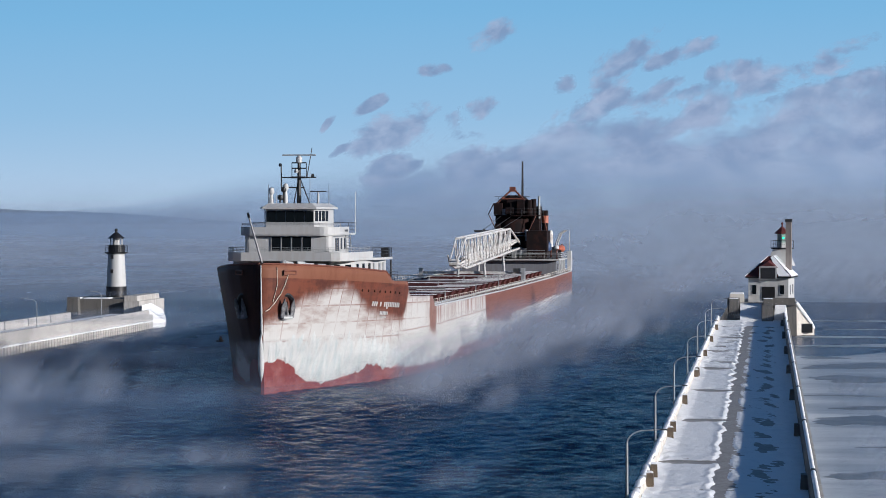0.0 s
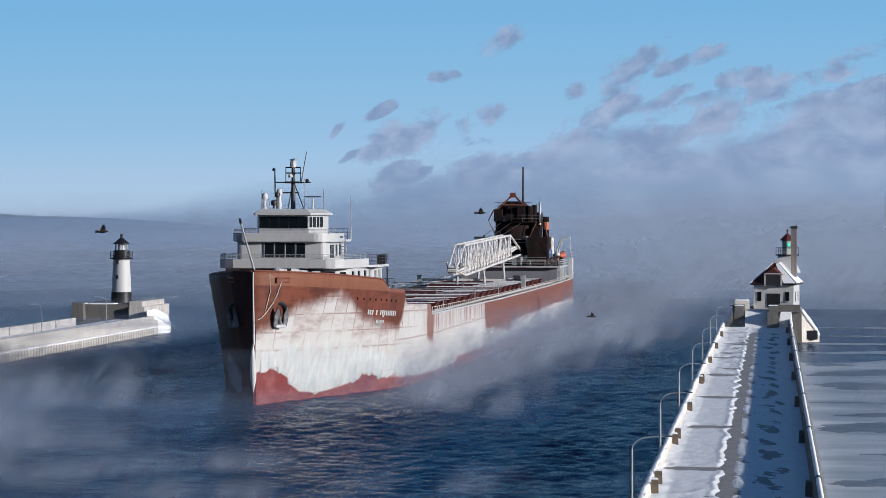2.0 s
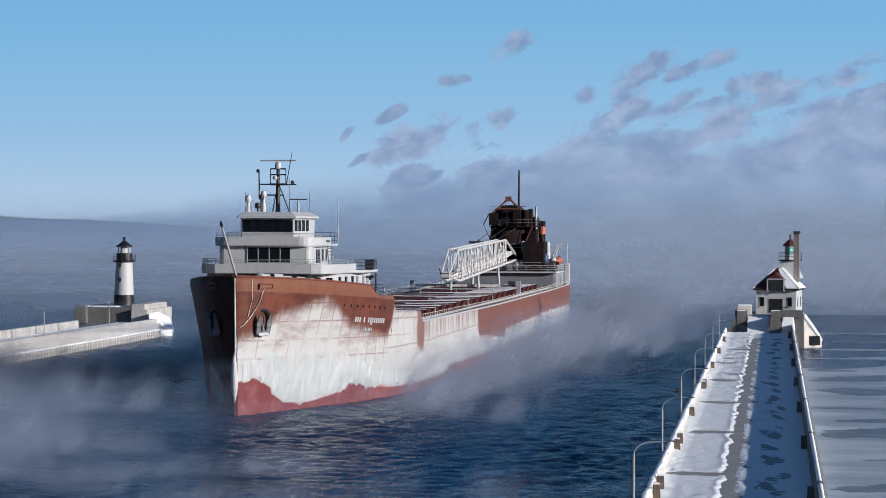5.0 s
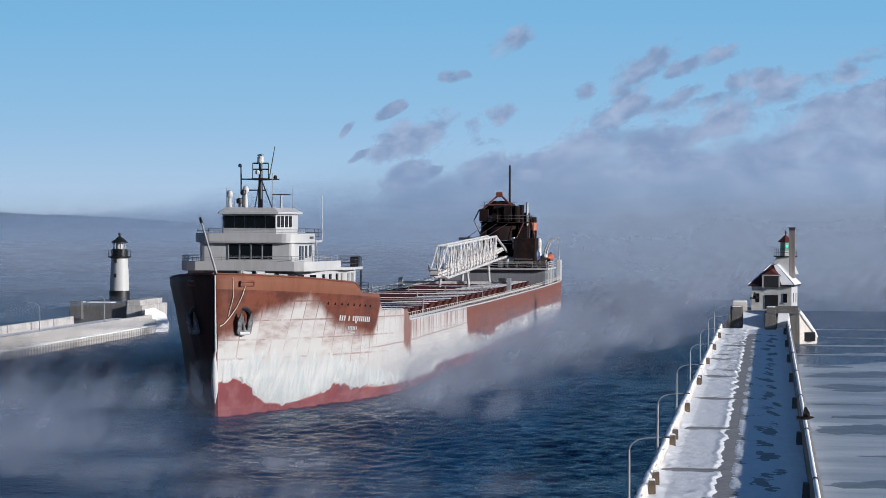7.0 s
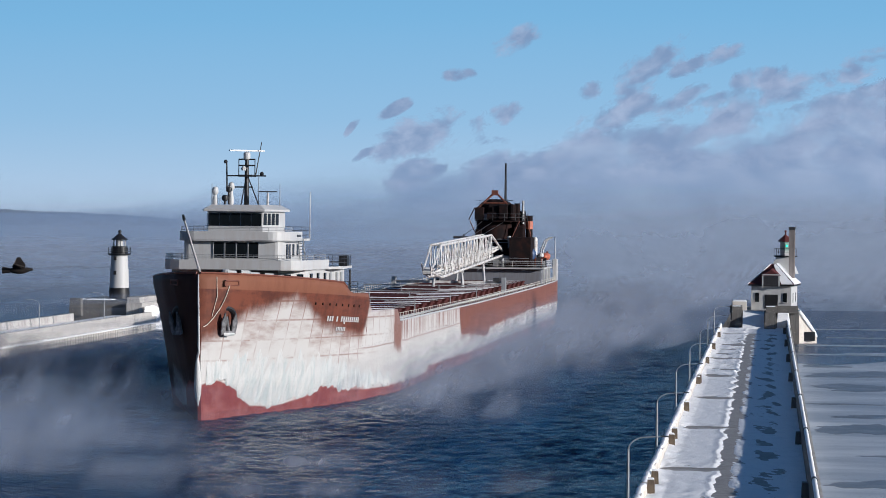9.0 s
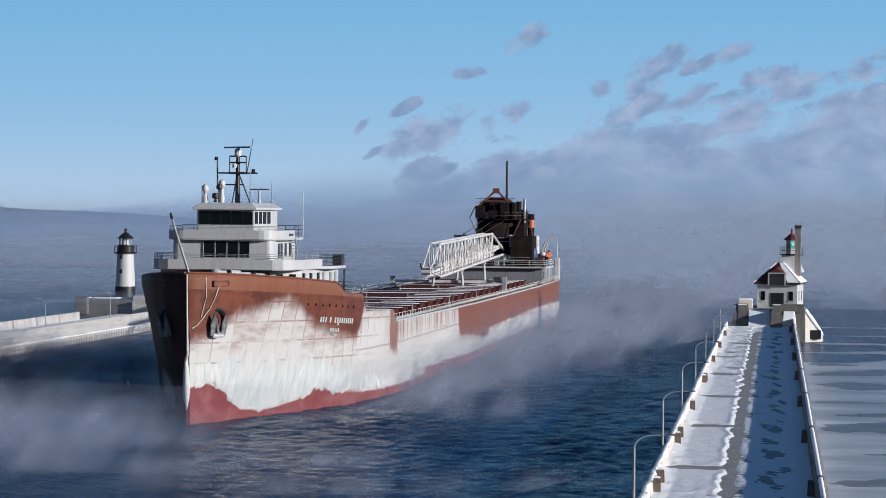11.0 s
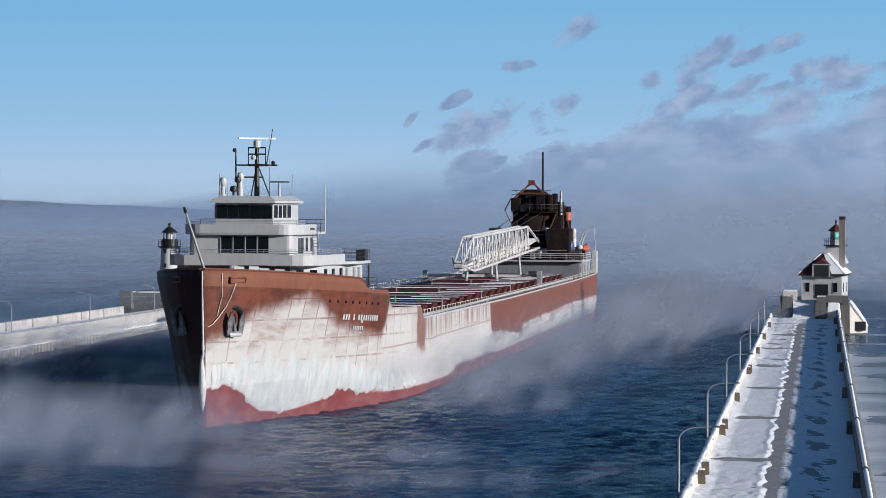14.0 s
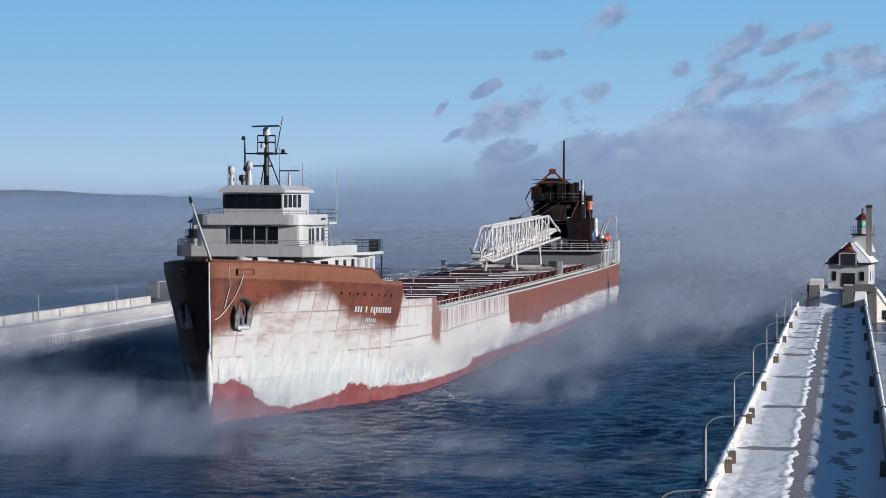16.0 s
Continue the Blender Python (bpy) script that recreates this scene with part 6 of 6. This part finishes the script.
# ---- sea smoke, clouds, birds ----
def sheet(name, material, w, h, at, upright=True):
    bm = bmesh.new()
    if upright:
        v = [bm.verts.new(p) for p in ((-w / 2, 0, 0), (w / 2, 0, 0), (w / 2, 0.01, h), (-w / 2, 0.01, h))]
    else:
        v = [bm.verts.new(p) for p in ((-w / 2, -h / 2, 0), (w / 2, -h / 2, 0), (w / 2, h / 2, 0.01), (-w / 2, h / 2, 0.01))]
    bm.faces.new(v)
    ob = new(name, mesh_of(name, bm, material))
    ob.matrix_basis = pose(*at)
    ob.visible_shadow = False
    return ob


def build_smoke():
    moving = []
    for k, z in enumerate((0.7, 1.8, 3.4, 5.6)):
        ob = sheet("sea_smoke", M_MIST_LAYER, 1400, 1500, (-100 + 37 * k, 860 + 23 * k, z), False)
        moving.append((ob, 1.1 + 0.35 * k, -0.3))
    for k, y in enumerate((560, 630, 700, 800, 920, 1050, 1500, 2200, 3200)):
        ob = sheet("sea_smoke", M_MIST_BANK, y * 1.6 + 500, 30 if y < 1500 else 36, (-0.12 * y + 40 * k, y, 0))
        moving.append((ob, 1.5, 0))
    for ob, _, _ in moving:
        tagged(ob, "pale grey sea smoke drifting over the cold water", "mist", "sea smoke over the lake", "stuff")
    rng = random.Random(21)

    def wisp(x, y, w, h, clinging=False):
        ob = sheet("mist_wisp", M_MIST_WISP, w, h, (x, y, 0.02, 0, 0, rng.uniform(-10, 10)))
        tagged(ob, "torn wisp of sea smoke rising from the water", "mist", "wisps of sea smoke", "stuff")
        moving.append((ob, rng.uniform(-0.05, 0.3), rng.uniform(-1.3, -0.5)) if clinging else (ob, rng.uniform(0.5, 1.0), rng.uniform(-0.3, 0.3)))
    for k in range(30):      # left of the ship's track
        wisp(rng.uniform(-96, -66), rng.uniform(185, 300), rng.uniform(24, 40), rng.uniform(4, 8))
    for k in range(8):      # between ship and south pier
        wisp(rng.uniform(-36, -16), rng.uniform(290, 430), rng.uniform(12, 26), rng.uniform(5, 9))
    for k in range(46):      # along the port side
        wisp(rng.uniform(-33, -22), rng.uniform(235, 540), rng.uniform(14, 22), rng.uniform(5, 10), True)
    for k in range(12):      # under the counter, far
        wisp(rng.uniform(-32, -16), rng.uniform(420, 570), rng.uniform(14, 26), rng.uniform(6, 10))
    for k in range(30):      # close under the port side
        wisp(rng.uniform(-37, -33), rng.uniform(240, 520), rng.uniform(12, 20), rng.uniform(3, 6), True)
    for k in range(12):      # nearest water, towards the north pier
        wisp(rng.uniform(-78, -58), rng.uniform(165, 205), rng.uniform(18, 26), rng.uniform(3, 5.2))
    for k in range(10):      # along the lake wall
        wisp(rng.uniform(7, 11), rng.uniform(150, 330), rng.uniform(6, 9), rng.uniform(2, 4))
    for k in range(6):       # ahead of the bow
        wisp(rng.uniform(-58, -24), rng.uniform(160, 192), rng.uniform(16, 30), rng.uniform(2, 3.6))
    for k in range(16):      # over the open lake behind the south light
        wisp(rng.uniform(-20, 80), rng.uniform(480, 800), rng.uniform(40, 80), rng.uniform(8, 14))
    for k in range(18):      # beyond the pier heads and over the ice
        wisp(rng.uniform(12, 70), rng.uniform(300, 620), rng.uniform(24, 44), rng.uniform(5, 10))
    return moving


CLOUD_TOP, CLOUD_SHADE = (0.43, 0.455, 0.52), (0.245, 0.3, 0.395)


def build_clouds():
    small = cloud_material("ragged_cloud", 85.0, 0.78, 0.95, CLOUD_TOP, CLOUD_SHADE, 0.9)
    large = cloud_material("cloud_bank", 170.0, 0.68, 0.88, CLOUD_TOP, CLOUD_SHADE, 0.85)
    made = []

    def cloud(px, py, w, h, tilt, mat):
        k = len(made)
        y = 4400 - 6 * k
        grow = 1.35 if mat == small else 1.0
        w, h = w * grow, h * grow
        s = y / 4734.6
        ob = sheet("cloud", mat, w * s, h * s, ((px - 1357) * s, y, EYE_HEIGHT + (378 - py - h / 2) * s, 0, -tilt, 0))
        tagged(ob, "ragged mauve-grey winter cloud", "cloud", "clouds over the lake", "stuff")
        made.append(ob)
    for px, py, w, h, tilt in ((895, 58, 115, 50, 24), (768, 124, 76, 26, 8), (585, 212, 50, 16, 50), (655, 186, 85, 24, 28), (860, 190, 70, 46, 10),
                               (605, 264, 60, 18, 30), (735, 232, 230, 95, 8), (1105, 130, 270, 74, 34), (1225, 92, 130, 40, 22), (1110, 188, 260, 62, 14),
                               (1190, 150, 90, 40, 30), (1310, 130, 110, 56, 12), (1430, 118, 290, 66, 16), (1255, 180, 150, 76, 14), (980, 246, 300, 54, 12)):
        cloud(px, py, w, h, tilt, small)
    for px, py, w, h, tilt in ((1200, 228, 230, 74, 14), (1470, 178, 260, 90, 10), (1340, 262, 200, 70, 6), (1480, 262, 180, 70, 8), (870, 290, 240, 70, 8),
                               (1090, 296, 230, 70, 8), (690, 300, 160, 50, 12), (1010, 150, 60, 40, 20), (1620, 150, 300, 110, 12), (1700, 260, 300, 120, 6)):
        cloud(px, py, w, h, tilt, small)
    for px, py, w, h, tilt in ((1440, 255, 760, 270, 10), (1050, 310, 800, 190, 10), (1350, 330, 1000, 190, 0), (780, 335, 560, 110, 6), (1800, 240, 720, 360, 0)):
        cloud(px, py, w, h, tilt, large)
    return made


def haze_material():
    """Fog over the open lake, painted as a glowing sheet: it hides the horizon where it is thick and thins out upwards
    and towards the shore.
    """
    T = Tree("painted_horizon_haze")
    x, y, z = T.axes()
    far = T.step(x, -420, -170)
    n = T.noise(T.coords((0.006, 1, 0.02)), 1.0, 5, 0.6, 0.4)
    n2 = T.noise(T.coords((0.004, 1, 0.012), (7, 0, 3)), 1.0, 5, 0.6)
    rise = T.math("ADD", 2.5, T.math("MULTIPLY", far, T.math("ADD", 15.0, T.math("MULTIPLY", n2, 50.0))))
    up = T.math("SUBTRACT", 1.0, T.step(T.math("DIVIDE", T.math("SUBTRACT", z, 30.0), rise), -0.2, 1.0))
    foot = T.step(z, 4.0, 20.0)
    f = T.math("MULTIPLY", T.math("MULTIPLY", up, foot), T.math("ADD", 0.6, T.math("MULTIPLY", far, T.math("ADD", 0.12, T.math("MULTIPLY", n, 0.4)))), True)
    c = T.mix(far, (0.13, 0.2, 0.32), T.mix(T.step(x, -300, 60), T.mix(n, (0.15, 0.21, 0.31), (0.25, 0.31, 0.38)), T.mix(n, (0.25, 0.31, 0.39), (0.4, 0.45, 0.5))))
    e_ = T.put("ShaderNodeEmission", {"Color": c, "Strength": 1.0})
    out = T.put("ShaderNodeMixShader", {0: f, 1: T.put("ShaderNodeBsdfTransparent").outputs[0], 2: e_.outputs[0]})
    T.t.links.new(out.outputs[0], T.put("ShaderNodeOutputMaterial").inputs[0])
    return T.mat


def sky_material():
    """The clear winter sky low over the lake: pale at the horizon, blue above."""
    T = Tree("clear_sky")
    x, y, z = T.axes()
    n = T.noise(T.coords((0.0004, 1, 0.004)), 1.0, 4)
    h = T.math("ADD", T.math("DIVIDE", z, 2600.0), T.math("MULTIPLY", T.math("SUBTRACT", n, 0.5), 0.01))
    node = T.put("ShaderNodeValToRGB", {0: h})
    el = node.color_ramp.elements
    stops = ((0.0, (0.48, 0.53, 0.56)), (0.03, (0.445, 0.53, 0.575)), (0.08, (0.325, 0.475, 0.565)), (0.15, (0.23, 0.425, 0.55)), (0.4, (0.08, 0.21, 0.38)), (1.0, (0.04, 0.11, 0.24)))
    while len(el) < len(stops):
        el.new(0.5)
    for e_, (p, v) in zip(el, stops):
        e_.position, e_.color = p, (*v, 1)
    out = T.put("ShaderNodeEmission", {"Color": node.outputs[0], "Strength": 1.07})
    T.t.links.new(out.outputs[0], T.put("ShaderNodeOutputMaterial").inputs[0])
    return T.mat


def build_haze():
    ob = sheet("backdrop", sky_material(), 9400, 2600, (0, 4780, -10))
    tagged(ob, "clear pale blue winter sky over the lake", "sky", kind="structure")
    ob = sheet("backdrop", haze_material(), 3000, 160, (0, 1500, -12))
    tagged(ob, "grey-blue haze along the lake horizon", "haze", kind="structure")


def gull(at, span, group="gulls over the canal"):
    b = thing("gull", at, "dark gull in flight over the water", "bird", group)
    body = bmesh.new()
    bmesh.ops.create_uvsphere(body, u_segments=10, v_segments=8, radius=1.0, matrix=Matrix.Diagonal((0.24, 0.085, 0.08, 1)))
    rod(body, (0.18, 0, 0.02), (0.34, 0, 0.03), 0.06, 0.02, 6)
    rod(body, (-0.2, 0, 0), (-0.38, 0, 0.0), 0.055, 0.08, 6)
    part("body", body, M_GULL, b, "", True)
    wings = []
    for s in (-1, 1):
        bm = bmesh.new()
        L = span / 2
        pts = [(0.14, 0), (0.16, 0.42), (0.02, 1.0), (-0.06, 1.0), (-0.12, 0.45), (-0.12, 0)]
        v0 = [bm.verts.new((x, s * y * L, 0.012 + 0.1 * math.sin(y * 3.14) * L)) for x, y in pts]
        v1 = [bm.verts.new((x, s * y * L, -0.012 + 0.1 * math.sin(y * 3.14) * L)) for x, y in pts]
        bm.faces.new(v0), bm.faces.new(v1[::-1])
        for i in range(6):
            bm.faces.new((v0[i], v0[(i + 1) % 6], v1[(i + 1) % 6], v1[i]))
        wings.append(part("wing", bm, M_GULL, b))
    return b, wings


def flight(points, heading=0.0):
    """A bird's way: straight on before its first and after its last known place."""
    rows = []
    (t0, p0), (t1, p1) = points[0], points[1]
    (t2, p2), (t3, p3) = points[-2], points[-1]
    back, on = (p1 - p0) / (t1 - t0), (p3 - p2) / (t3 - t2)
    for k in range(33):
        t = k * 0.5
        if t < t0:
            p = p0 + back * (t - t0)
        elif t > t3:
            p = p3 + on * (t - t3) * 2.2
            p = Vector((p.x, p.y, max(p.z, min(14.0, p3.z + 2.5 * (t - t3)))))
        else:
            p = next(a_[1].lerp(b_[1], (t - a_[0]) / (b_[0] - a_[0])) for a_, b_ in zip(points, points[1:]) if a_[0] <= t <= b_[0])
        rows.append((t, pose(p.x, p.y, p.z, 24, 0, heading)))
    return rows


# ---- the place ----
water = build_water()
build_ice()
build_far_shore()
build_sky_block_hill()
build_south_pier()
build_south_light()
build_north_pier()
build_north_light()
ship = build_ship()
smoke = build_smoke()
clouds = build_clouds()
build_haze()
gulls = []
for span, heading, places in (
    (1.0, 0, [(1.5, Vector((-38.5, 140.0, 16.0))), (2.0, Vector((-35.6, 140.0, 17.8))), (2.5, Vector((-30.7, 140.0, 19.4))), (3.0, Vector((-23.6, 140.0, 20.5))), (3.5, Vector((-15.0, 140.0, 20.9))), (4.0, Vector((-6.1, 140.0, 21.1)))]),
    (0.9, 0, [(6.5, Vector((-8.4, 200.0, 13.2))), (7.0, Vector((-1.1, 200.0, 12.8)))]),
    (0.9, 0, [(6.5, Vector((-7.8, 110.0, 10.6))), (7.0, Vector((1.5, 110.0, 10.5)))]),
    (0.9, 0, [(3.0, Vector((-38.7, 238.0, 0.8))), (3.5, Vector((-33.4, 238.0, 1.3))), (4.0, Vector((-28.8, 238.0, 1.2)))]),
    (0.9, 0, [(2.5, Vector((-7.3, 170.0, 16.1))), (3.0, Vector((3.9, 170.0, 13.3)))]),
    (0.9, 0, [(0.0, Vector((-46.6, 226.0, 7.5))), (0.5, Vector((-38.7, 226.0, 7.8))), (1.0, Vector((-31.9, 226.0, 8.9))), (1.5, Vector((-23.8, 226.0, 9.5))), (2.0, Vector((-15.1, 226.0, 10.3)))]),
    (0.62, 0, [(9.0, Vector((-17.18, 60.0, 17.19))), (9.2, Vector((-12.69, 60.0, 17.48)))]),
):
    bird, wings = gull((0, 0, 0), span)
    gulls.append((bird, wings, flight(places, heading), 0.0))


def motions():
    walk(ship, SHIP_ROWS)
    scan = next(o for o in ship.children_recursive if o.name.startswith("radar_scanner"))
    walk(scan, [(k * 0.5, Matrix.Translation(scan.location) @ pose(0, 0, 0, 0, 0, 72.0 * k)) for k in range(33)])
    for ob, vx, vy in smoke:
        m = ob.matrix_basis.copy()
        walk(ob, [(0, m), (16, Matrix.Translation((16 * vx, 16 * vy, 0)) @ m)])
    for ob in clouds:
        m = ob.matrix_basis.copy()
        walk(ob, [(0, m), (16, Matrix.Translation((58, 0, 0)) @ m)])
    for bird, wings, rows, phase in gulls:
        walk(bird, rows)
        for w, s in zip(wings, (-1, 1)):
            walk(w, [(k * 0.16, pose(0, 0, 0, s * (24 + 34 * math.cos(3.14159 * k + phase)), 0, 0)) for k in range(101)])


motions()
